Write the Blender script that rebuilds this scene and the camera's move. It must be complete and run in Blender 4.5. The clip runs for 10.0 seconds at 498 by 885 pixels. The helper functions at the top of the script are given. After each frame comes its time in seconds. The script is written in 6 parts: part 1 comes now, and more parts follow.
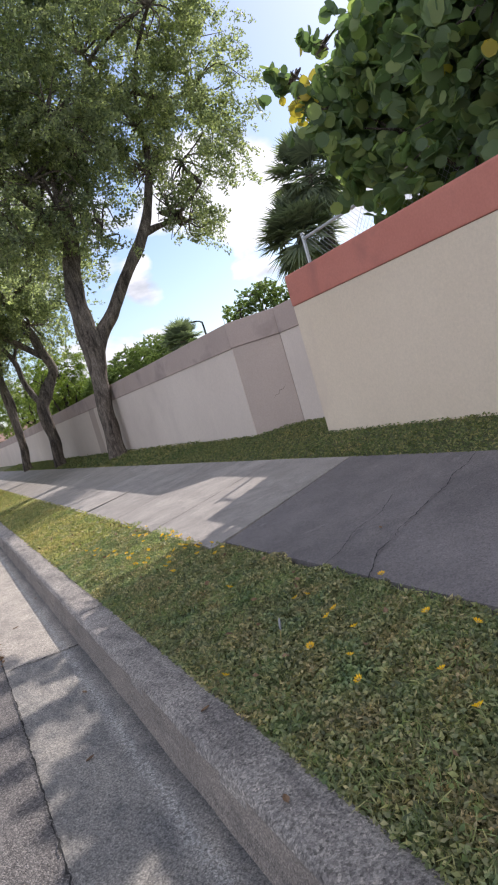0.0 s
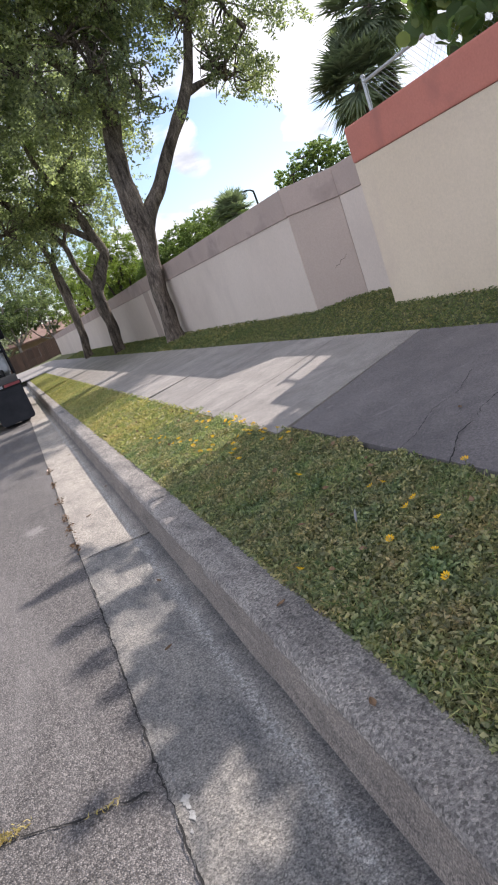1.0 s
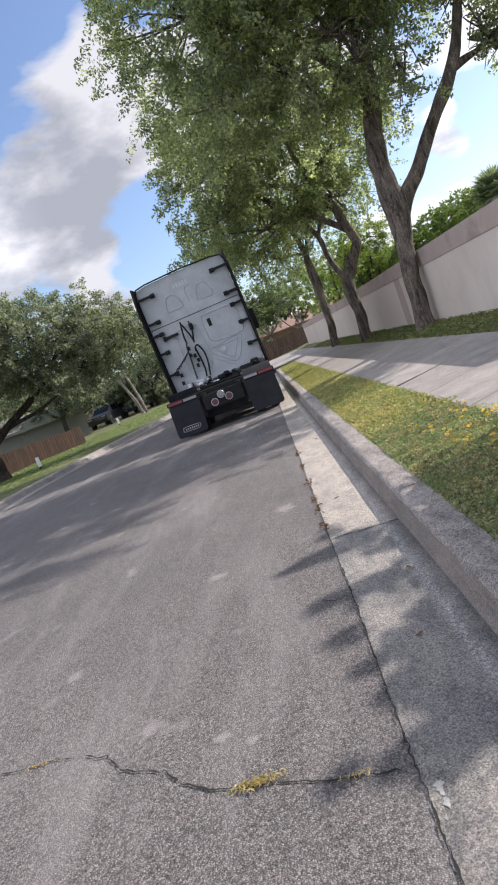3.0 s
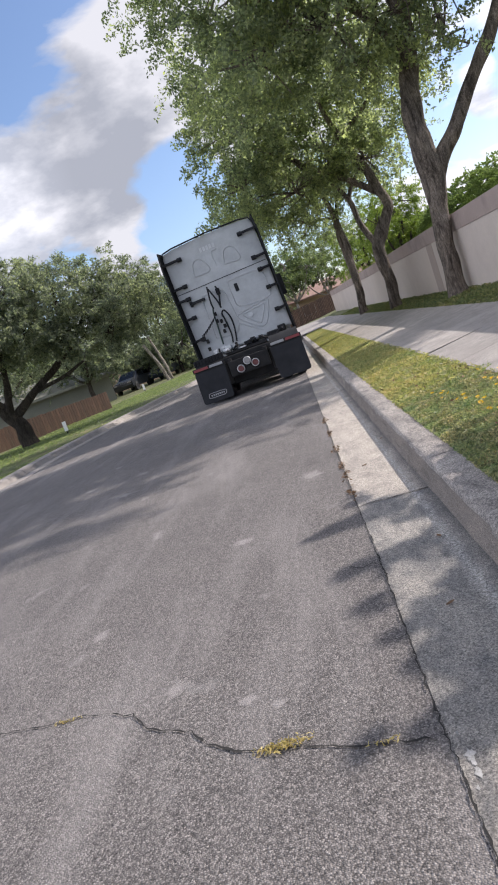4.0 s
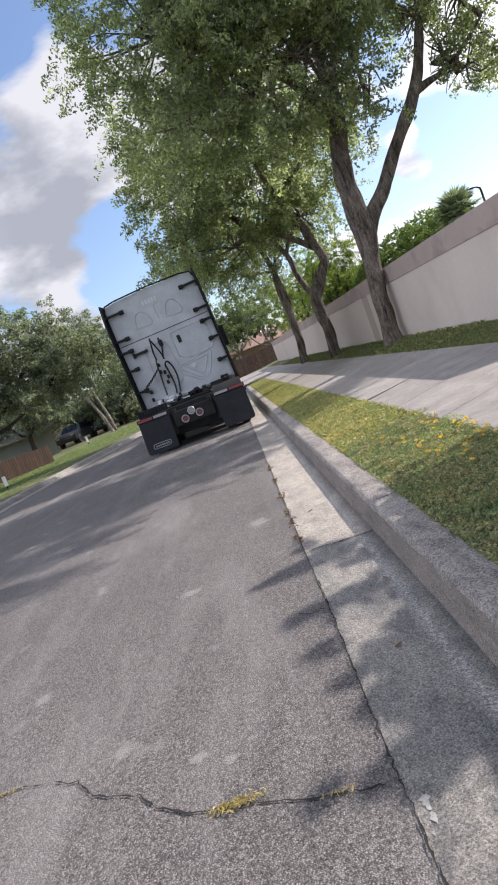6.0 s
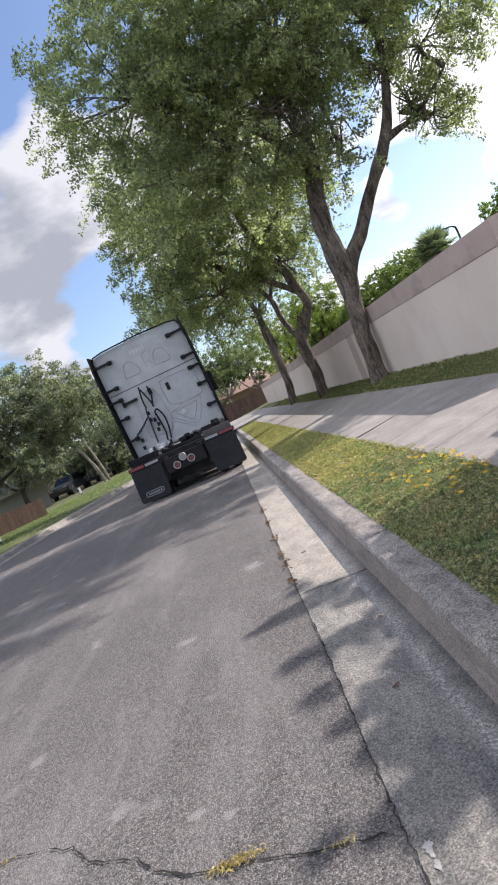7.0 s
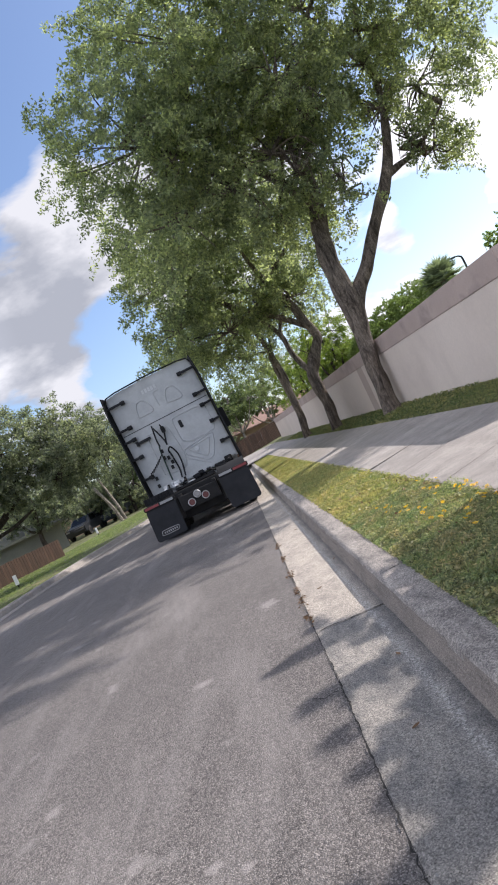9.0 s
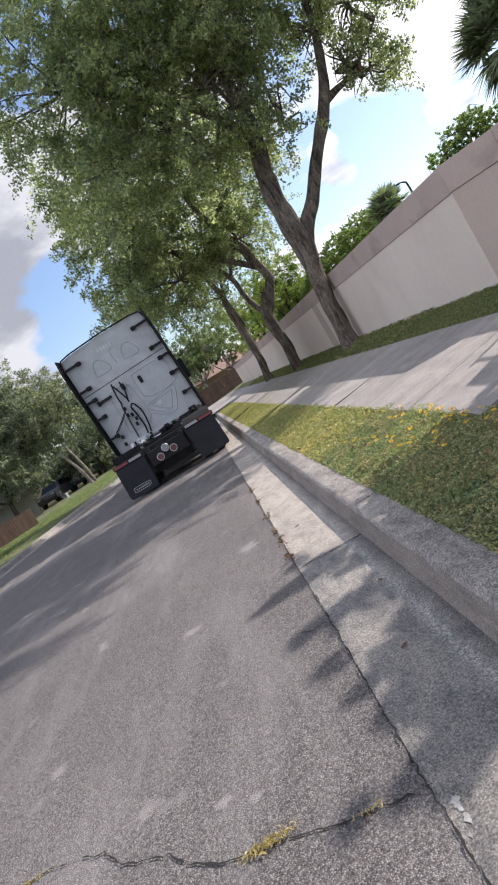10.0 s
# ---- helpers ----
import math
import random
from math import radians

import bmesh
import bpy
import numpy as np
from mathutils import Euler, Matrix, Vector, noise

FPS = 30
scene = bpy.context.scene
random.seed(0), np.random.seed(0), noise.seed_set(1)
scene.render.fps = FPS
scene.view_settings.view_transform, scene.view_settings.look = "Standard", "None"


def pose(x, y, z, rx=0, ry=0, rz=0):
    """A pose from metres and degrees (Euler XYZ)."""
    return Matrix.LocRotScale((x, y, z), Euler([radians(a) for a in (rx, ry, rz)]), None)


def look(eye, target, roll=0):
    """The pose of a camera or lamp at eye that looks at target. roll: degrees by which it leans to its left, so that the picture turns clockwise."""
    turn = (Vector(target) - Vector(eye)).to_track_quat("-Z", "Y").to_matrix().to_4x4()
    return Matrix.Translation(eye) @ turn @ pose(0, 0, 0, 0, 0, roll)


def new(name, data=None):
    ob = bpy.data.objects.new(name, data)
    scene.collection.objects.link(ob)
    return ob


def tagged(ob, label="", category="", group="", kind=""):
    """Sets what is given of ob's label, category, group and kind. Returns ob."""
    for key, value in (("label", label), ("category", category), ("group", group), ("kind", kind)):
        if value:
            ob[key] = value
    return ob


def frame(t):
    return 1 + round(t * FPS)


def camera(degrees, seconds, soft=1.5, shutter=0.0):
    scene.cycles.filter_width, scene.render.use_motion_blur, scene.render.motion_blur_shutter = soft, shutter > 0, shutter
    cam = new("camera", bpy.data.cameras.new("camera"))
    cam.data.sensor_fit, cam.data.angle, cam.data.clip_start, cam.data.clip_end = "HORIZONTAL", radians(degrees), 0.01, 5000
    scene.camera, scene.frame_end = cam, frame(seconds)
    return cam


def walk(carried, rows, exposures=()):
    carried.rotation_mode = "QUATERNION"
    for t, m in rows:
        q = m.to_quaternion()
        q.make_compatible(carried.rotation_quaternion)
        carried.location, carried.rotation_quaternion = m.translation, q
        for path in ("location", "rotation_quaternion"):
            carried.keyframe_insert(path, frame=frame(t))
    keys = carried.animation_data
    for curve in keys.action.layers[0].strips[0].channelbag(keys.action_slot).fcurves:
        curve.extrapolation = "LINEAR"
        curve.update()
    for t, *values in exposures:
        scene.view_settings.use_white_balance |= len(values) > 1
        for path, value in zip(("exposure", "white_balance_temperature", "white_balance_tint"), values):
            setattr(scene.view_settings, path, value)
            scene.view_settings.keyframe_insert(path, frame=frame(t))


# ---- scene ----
cam = camera(42.1, 10.0, 2.0)
PATH = [
    (0, (0.011, -2.069, 1.33), (0.855, -0.264, 1.156), -16.4),
    (0.5, (0.071, -1.925, 1.362), (0.785, -0.074, 1.112), -24.8),
    (1, (0.08, -1.849, 1.338), (0.634, 0.014, 0.868), -20.2),
    (1.5, (0.069, -1.853, 1.336), (0.552, 0.021, 0.83), -18.4),
    (2, (0.048, -1.871, 1.352), (0.526, 0.022, 0.917), -15.2),
    (2.2, (-0.034, -1.831, 1.353), (0.268, 0.121, 1.039), -15.8),
    (2.5, (0.035, -1.912, 1.359), (0.22, 0.064, 1.11), -16.0),
    (3, (-0.024, -1.864, 1.346), (-0.15, 0.117, 1.099), -20.7),
    (3.2, (-0.064, -1.834, 1.342), (-0.271, 0.13, 1.028), -20.8),
    (4.5, (-0.057, -1.802, 1.312), (-0.289, 0.16, 0.999), -20.2),
    (5, (-0.067, -1.792, 1.306), (-0.296, 0.166, 0.968), -21.1),
    (5.5, (-0.047, -1.792, 1.305), (-0.119, 0.184, 1.007), -21.6),
    (5.7, (-0.056, -1.816, 1.315), (-0.094, 0.166, 1.057), -21.2),
    (6.8, (-0.029, -1.805, 1.303), (-0.01, 0.187, 1.126), -21.4),
    (7, (-0.019, -1.828, 1.304), (0.029, 0.169, 1.19), -23.5),
    (7.5, (-0.047, -1.801, 1.302), (0.042, 0.192, 1.16), -19.8),
    (8, (-0.042, -1.806, 1.294), (0.016, 0.191, 1.2), -22.0),
    (8.5, (-0.049, -1.799, 1.299), (0.039, 0.198, 1.233), -20.8),
    (9, (0.018, -1.824, 1.304), (0.068, 0.176, 1.306), -25.4),
    (9.5, (0.008, -1.778, 1.294), (0.034, 0.217, 1.158), -23.5),
    (10, (-0.002, -1.782, 1.29), (0.067, 0.208, 1.099), -31.2),
]
walk(cam, [(t, look(eye, target, roll)) for t, eye, target, roll in PATH], [(t, stops, 6170, 16) for t, stops in ((0.0, 0.9), (0.5, 0.82), (1.0, 1.04), (1.5, 1.12), (2.0, 1.1), (2.5, 1.06), (3.0, 1.03), (5.5, 1.02), (7.0, 1.06), (9.0, 1.06), (10.0, 1.01))])

# ---- world, sun ----
SUN = Vector((1.05, 0.57, 1.0)).normalized()
SUN_EL = math.asin(SUN.z)
SUN_AZ = math.atan2(SUN.x, SUN.y)


def nd(nt, kind, **inputs):
    n = nt.nodes.new(kind)
    for k, v in inputs.items():
        n.inputs[k.replace("_", " ")].default_value = v
    return n


world = bpy.data.worlds.new("sky")
scene.world = world
world.use_nodes = True
wt = world.node_tree
wt.nodes.clear()
sky = wt.nodes.new("ShaderNodeTexSky")
sky.sky_type, sky.sun_disc = "NISHITA", False
sky.sun_elevation, sky.sun_rotation = SUN_EL, SUN_AZ
sky.air_density, sky.dust_density, sky.ozone_density = 1.0, 0.9, 1.8
tc = wt.nodes.new("ShaderNodeTexCoord")
sep = wt.nodes.new("ShaderNodeSeparateXYZ")
wt.links.new(tc.outputs["Generated"], sep.inputs[0])
den = nd(wt, "ShaderNodeMath")
den.operation = "ADD"
den.inputs[1].default_value = 0.34
wt.links.new(sep.outputs["Z"], den.inputs[0])
div = wt.nodes.new("ShaderNodeVectorMath")
div.operation = "DIVIDE"
comb = wt.nodes.new("ShaderNodeCombineXYZ")
for k in ("X", "Y", "Z"):
    wt.links.new(den.outputs[0], comb.inputs[k])
wt.links.new(tc.outputs["Generated"], div.inputs[0])
wt.links.new(comb.outputs[0], div.inputs[1])
mp = wt.nodes.new("ShaderNodeMapping")
mp.inputs["Location"].default_value = (2.15, 0.62, 0.3)
wt.links.new(div.outputs[0], mp.inputs[0])
cn = nd(wt, "ShaderNodeTexNoise", Scale=2.1, Detail=9.0, Roughness=0.53, Distortion=0.25)
wt.links.new(mp.outputs[0], cn.inputs["Vector"])
ramp = wt.nodes.new("ShaderNodeValToRGB")
ramp.color_ramp.elements[0].position, ramp.color_ramp.elements[1].position = 0.492, 0.56
# cloud banks and blue gaps: direction, angular radius in degrees, how much cloud
BANKS = (
    ((-0.15, 0.924, 0.343), 7.0, 0.075), ((-0.09, 0.885, 0.457), 4.0, 0.06), ((-0.24, 0.93, 0.27), 8.0, 0.07), ((-0.162, 0.971, 0.172), 3.0, 0.12),
    ((-0.075, 0.977, 0.205), 4.5, -0.16), ((-0.21, 0.868, 0.45), 6.0, -0.24), ((-0.03, 0.83, 0.55), 7.0, -0.14),
    ((0.395, 0.905, 0.16), 3.0, -0.1), ((0.41, 0.887, 0.21), 3.0, -0.12), ((0.45, 0.84, 0.29), 5.0, 0.14), ((0.345, 0.918, 0.19), 1.8, 0.14),
    ((0.3, 0.947, 0.11), 4.0, 0.13), ((0.385, 0.915, 0.115), 3.0, 0.12), ((0.56, 0.71, 0.43), 5.0, -0.12),
)
cover = cn.outputs["Fac"]
for bank, size, amount in BANKS:
    dt = wt.nodes.new("ShaderNodeVectorMath")
    dt.operation = "DOT_PRODUCT"
    dt.inputs[1].default_value = Vector(bank).normalized()
    wt.links.new(tc.outputs["Generated"], dt.inputs[0])
    mr = nd(wt, "ShaderNodeMapRange", From_Min=math.cos(radians(size * 1.5)), From_Max=math.cos(radians(size * 0.4)), To_Min=0.0, To_Max=amount)
    mr.interpolation_type = "SMOOTHSTEP"
    wt.links.new(dt.outputs["Value"], mr.inputs["Value"])
    ad = wt.nodes.new("ShaderNodeMath")
    wt.links.new(cover, ad.inputs[0])
    wt.links.new(mr.outputs[0], ad.inputs[1])
    cover = ad.outputs[0]
wt.links.new(cover, ramp.inputs[0])
cs = nd(wt, "ShaderNodeTexNoise", Scale=4.4, Detail=8.0, Roughness=0.55)
wt.links.new(mp.outputs[0], cs.inputs["Vector"])
shade = wt.nodes.new("ShaderNodeValToRGB")
shade.color_ramp.elements.new(0.5)
for e, (pos, v) in zip(shade.color_ramp.elements, ((0.38, (0.54, 0.565, 0.61)), (0.48, (0.74, 0.755, 0.78)), (0.57, (1.0, 1.0, 1.0)))):
    e.position, e.color = pos, (*v, 1)
# grey bases and bright heads of the larger clouds
tone = cs.outputs["Fac"]
for bank, size, amount in (((-0.25, 0.925, 0.28), 9.0, -0.08), ((-0.09, 0.9, 0.43), 5.0, 0.06), ((-0.162, 0.971, 0.172), 3.0, 0.12), ((0.4, 0.9, 0.2), 12.0, 0.12)):
    dt = wt.nodes.new("ShaderNodeVectorMath")
    dt.operation = "DOT_PRODUCT"
    dt.inputs[1].default_value = Vector(bank).normalized()
    wt.links.new(tc.outputs["Generated"], dt.inputs[0])
    mr = nd(wt, "ShaderNodeMapRange", From_Min=math.cos(radians(size * 1.5)), From_Max=math.cos(radians(size * 0.4)), To_Min=0.0, To_Max=amount)
    mr.interpolation_type = "SMOOTHSTEP"
    wt.links.new(dt.outputs["Value"], mr.inputs["Value"])
    ad = wt.nodes.new("ShaderNodeMath")
    wt.links.new(tone, ad.inputs[0])
    wt.links.new(mr.outputs[0], ad.inputs[1])
    tone = ad.outputs[0]
wt.links.new(tone, shade.inputs[0])
bg = wt.nodes.new("ShaderNodeBackground")
bg.inputs["Strength"].default_value = 0.084
bgc = wt.nodes.new("ShaderNodeBackground")
# clouds opposite the sun are lit from the front and brighter
away = wt.nodes.new("ShaderNodeVectorMath")
away.operation = "DOT_PRODUCT"
away.inputs[1].default_value = (-SUN.x, -SUN.y, 0.0)
wt.links.new(tc.outputs["Generated"], away.inputs[0])
lit = nd(wt, "ShaderNodeMapRange", From_Min=-0.2, From_Max=0.8, To_Min=0.42, To_Max=2.3)
wt.links.new(away.outputs["Value"], lit.inputs["Value"])
# those close to the sun glow with light scattered forward
glow = nd(wt, "ShaderNodeMapRange", From_Min=-0.4, From_Max=-0.66, To_Min=0.0, To_Max=0.28)
wt.links.new(away.outputs["Value"], glow.inputs["Value"])
both = wt.nodes.new("ShaderNodeMath")
wt.links.new(lit.outputs[0], both.inputs[0])
wt.links.new(glow.outputs[0], both.inputs[1])
wt.links.new(both.outputs[0], bgc.inputs["Strength"])
wt.links.new(sky.outputs[0], bg.inputs[0])
wt.links.new(shade.outputs[0], bgc.inputs[0])
mixw = wt.nodes.new("ShaderNodeMixShader")
wt.links.new(ramp.outputs[0], mixw.inputs[0])
wt.links.new(bg.outputs[0], mixw.inputs[1])
wt.links.new(bgc.outputs[0], mixw.inputs[2])
wo = wt.nodes.new("ShaderNodeOutputWorld")
wt.links.new(mixw.outputs[0], wo.inputs[0])

sun = new("sun", bpy.data.lights.new("sun", "SUN"))
sun.data.energy, sun.data.angle, sun.data.color = 3.0, radians(0.55), (1.0, 0.93, 0.82)
sun.matrix_world = look((0, 0, 30), Vector((0, 0, 30)) - SUN)


# ---- materials ----
def base_material(name, rough=0.8, metal=0.0, spec=0.4):
    m = bpy.data.materials.new(name)
    m.use_nodes = True
    nt = m.node_tree
    p = nt.nodes["Principled BSDF"]
    p.inputs["Roughness"].default_value, p.inputs["Metallic"].default_value = rough, metal
    p.inputs["Specular IOR Level"].default_value = spec
    return m, nt, p


def ramp_node(nt, src, stops):
    r = nt.nodes.new("ShaderNodeValToRGB")
    while len(r.color_ramp.elements) < len(stops):
        r.color_ramp.elements.new(0.5)
    for e, (pos, col) in zip(r.color_ramp.elements, stops):
        e.position, e.color = pos, (*col, 1)
    nt.links.new(src, r.inputs[0])
    return r.outputs[0]


def mix_node(nt, kind, fac, a, b):
    m = nt.nodes.new("ShaderNodeMix")
    m.data_type, m.blend_type = "RGBA", kind
    for sock, v in ((m.inputs[0], fac), (m.inputs[6], a), (m.inputs[7], b)):
        if hasattr(v, "is_linked"):
            nt.links.new(v, sock)
        elif isinstance(v, (int, float)):
            sock.default_value = v
        else:
            sock.default_value = (*v, 1)
    return m.outputs[2]


def coords(nt, scale=(1, 1, 1), local=False):
    if local:
        t = nt.nodes.new("ShaderNodeTexCoord").outputs["Object"]
    else:
        t = nt.nodes.new("ShaderNodeNewGeometry").outputs["Position"]
    mpn = nt.nodes.new("ShaderNodeMapping")
    mpn.inputs["Scale"].default_value = scale
    nt.links.new(t, mpn.inputs[0])
    return mpn.outputs[0]


def noise_node(nt, vec, scale, detail=6.0, rough=0.6, dist=0.0):
    n = nd(nt, "ShaderNodeTexNoise", Scale=scale, Detail=detail, Roughness=rough, Distortion=dist)
    nt.links.new(vec, n.inputs["Vector"])
    return n.outputs["Fac"]


def bump(nt, p, height, strength, dist=0.01):
    b = nt.nodes.new("ShaderNodeBump")
    b.inputs["Strength"].default_value, b.inputs["Distance"].default_value = strength, dist
    nt.links.new(height, b.inputs["Height"])
    nt.links.new(b.outputs[0], p.inputs["Normal"])


def surface(name, dark, light, big=0.6, fine=30, rough=0.85, metal=0.0, bumps=0.3, dist=0.006, stain=None, stain_scale=1.3, stain_cut=(0.52, 0.68), vary=0.0, local=False, stretch=(1, 1, 1), spec=0.4, grain=0.55):
    """Two scales of variation, an optional stain and relief."""
    m, nt, p = base_material(name, rough, metal, spec)
    v = coords(nt, stretch, local)
    c = ramp_node(nt, noise_node(nt, v, big, 5), [(0.3, dark), (0.7, light)])
    g = ramp_node(nt, noise_node(nt, v, fine, 4, 0.7), [(0.25, (0.62, 0.62, 0.62)), (0.75, (1.25, 1.25, 1.25))])
    c = mix_node(nt, "MULTIPLY", grain, c, g)
    if stain:
        f = ramp_node(nt, noise_node(nt, v, stain_scale, 7, 0.62, 0.4), [(stain_cut[0], (0, 0, 0)), (stain_cut[1], (1, 1, 1))])
        c = mix_node(nt, "MIX", f, c, stain)
    if vary:
        r = nt.nodes.new("ShaderNodeObjectInfo").outputs["Random"]
        c = mix_node(nt, "MULTIPLY", 1.0, c, ramp_node(nt, r, [(0, (1 - vary,) * 3), (1, (1 + vary,) * 3)]))
    nt.links.new(c, p.inputs["Base Color"])
    bump(nt, p, noise_node(nt, v, fine * 1.6, 5, 0.7), bumps, dist)
    return m


def pitted(name, dark, light, stain, pit=160.0, bumps=0.8, vary=0.06, streak=(1, 1, 1), mottle=0.7, cut=(0.44, 0.66), flow=False, grain=0.85):
    """Rough old concrete: stains, exposed grains and small dark pits."""
    m, nt, p = base_material(name, 0.92)
    v = coords(nt)
    c = ramp_node(nt, noise_node(nt, v, 1.6, 6, 0.65), [(0.32, dark), (0.68, light)])
    f = ramp_node(nt, noise_node(nt, coords(nt, streak), 3.4, 8, 0.68, 0.5), [(cut[0], (0, 0, 0)), (cut[1], (0.85, 0.85, 0.85))])
    c = mix_node(nt, "MIX", f, c, stain)
    if flow:
        # a pale scoured line along the bottom of the channel, a darker one by the kerb
        sep = nt.nodes.new("ShaderNodeSeparateXYZ")
        nt.links.new(v, sep.inputs[0])
        wav = nd(nt, "ShaderNodeMath")
        wav.operation = "MULTIPLY_ADD"
        wav.inputs[1].default_value = 0.12
        nt.links.new(noise_node(nt, coords(nt, (1, 0.5, 1)), 5.0, 8, 0.75), wav.inputs[0])
        nt.links.new(sep.outputs["X"], wav.inputs[2])
        k = ramp_node(nt, wav.outputs[0], [(0.385, (0, 0, 0)), (0.43, (0.75, 0.75, 0.75)), (0.465, (0, 0, 0))])
        k = mix_node(nt, "MULTIPLY", 1.0, k, ramp_node(nt, noise_node(nt, v, 55, 5, 0.75), [(0.44, (0, 0, 0)), (0.56, (1, 1, 1))]))
        c = mix_node(nt, "MIX", k, c, (0.56, 0.54, 0.51))
        c = mix_node(nt, "MIX", ramp_node(nt, wav.outputs[0], [(0.47, (0, 0, 0)), (0.52, (0.7, 0.7, 0.7))]), c, (0.105, 0.1, 0.098))
    vo = nd(nt, "ShaderNodeTexVoronoi", Scale=pit)
    nt.links.new(v, vo.inputs["Vector"])
    g = ramp_node(nt, vo.outputs["Color"], [(0.1, (0.5, 0.5, 0.5)), (0.5, (1.0, 1.0, 1.0)), (0.92, (1.6, 1.57, 1.52))])
    c = mix_node(nt, "MULTIPLY", grain, c, g)
    n = noise_node(nt, v, 150, 6, 0.8)
    c = mix_node(nt, "MULTIPLY", grain, c, ramp_node(nt, n, [(0.38, (0.45, 0.45, 0.45)), (0.5, (1, 1, 1)), (0.64, (1.35, 1.34, 1.32))]))
    c = mix_node(nt, "MULTIPLY", mottle, c, ramp_node(nt, noise_node(nt, v, 80, 8, 0.8), [(0.38, (0.52, 0.51, 0.5)), (0.5, (1, 1, 1)), (0.66, (1.25, 1.24, 1.22))]))
    r = nt.nodes.new("ShaderNodeObjectInfo").outputs["Random"]
    c = mix_node(nt, "MULTIPLY", 1.0, c, ramp_node(nt, r, [(0, (1 - vary,) * 3), (1, (1 + vary,) * 3)]))
    nt.links.new(c, p.inputs["Base Color"])
    bump(nt, p, n, bumps, 0.01)
    return m


def asphalt_material():
    m, nt, p = base_material("worn asphalt", 0.88)
    v = coords(nt)
    vo = nd(nt, "ShaderNodeTexVoronoi", Scale=165.0)
    nt.links.new(v, vo.inputs["Vector"])
    stones = ramp_node(nt, vo.outputs["Color"], [(0.12, (0.08, 0.074, 0.071)), (0.5, (0.178, 0.163, 0.156)), (0.9, (0.33, 0.303, 0.286))])
    pits = ramp_node(nt, vo.outputs["Distance"], [(0.3, (1, 1, 1)), (0.75, (0.35, 0.34, 0.34))])
    c = mix_node(nt, "MULTIPLY", 0.7, stones, pits)
    c = mix_node(nt, "MULTIPLY", 0.8, c, ramp_node(nt, noise_node(nt, v, 70, 7, 0.8), [(0.38, (0.5, 0.49, 0.49)), (0.5, (1, 1, 1)), (0.64, (1.35, 1.34, 1.32))]))
    wear = ramp_node(nt, noise_node(nt, v, 0.55, 6, 0.6, 0.3), [(0.3, (0.82, 0.81, 0.8)), (0.7, (1.12, 1.11, 1.08))])
    c = mix_node(nt, "MULTIPLY", 1.0, c, wear)
    streak = ramp_node(nt, noise_node(nt, coords(nt, (1.6, 0.28, 1)), 1.2, 6, 0.65), [(0.5, (0, 0, 0)), (0.78, (0.55, 0.55, 0.55))])
    c = mix_node(nt, "MIX", streak, c, (0.31, 0.285, 0.268))
    spots = ramp_node(nt, noise_node(nt, v, 2.6, 3, 0.5), [(0.66, (0, 0, 0)), (0.74, (0.5, 0.5, 0.5))])
    c = mix_node(nt, "MIX", spots, c, (0.32, 0.297, 0.28))
    for sx, sy, rx, ry in ((-1.02, 0.71, 0.1, 0.17), (-0.67, 0.46, 0.1, 0.08), (-0.55, 0.38, 0.08, 0.06), (-0.28, 3.65, 0.2, 0.3), (-0.82, 2.4, 0.2, 0.16), (-1.6, 1.5, 0.12, 0.16)):
        off = nt.nodes.new("ShaderNodeMapping")
        off.vector_type = "TEXTURE"
        off.inputs["Location"].default_value, off.inputs["Scale"].default_value = (sx, sy, 0), (rx, ry, 10)
        nt.links.new(v, off.inputs[0])
        ln = nt.nodes.new("ShaderNodeVectorMath")
        ln.operation = "LENGTH"
        nt.links.new(off.outputs[0], ln.inputs[0])
        rag = nt.nodes.new("ShaderNodeMath")
        rag.operation = "ADD"
        nt.links.new(ln.outputs["Value"], rag.inputs[0])
        nt.links.new(noise_node(nt, v, 14, 6, 0.7), rag.inputs[1])
        c = mix_node(nt, "MIX", ramp_node(nt, rag.outputs[0], [(0.72, (0.45, 0.45, 0.45)), (1.0, (0, 0, 0))]), c, (0.36, 0.33, 0.31))
    nt.links.new(c, p.inputs["Base Color"])
    inv = nt.nodes.new("ShaderNodeMath")
    inv.operation = "SUBTRACT"
    inv.inputs[0].default_value = 1.0
    nt.links.new(vo.outputs["Distance"], inv.inputs[1])
    bump(nt, p, inv.outputs[0], 0.9, 0.006)
    return m


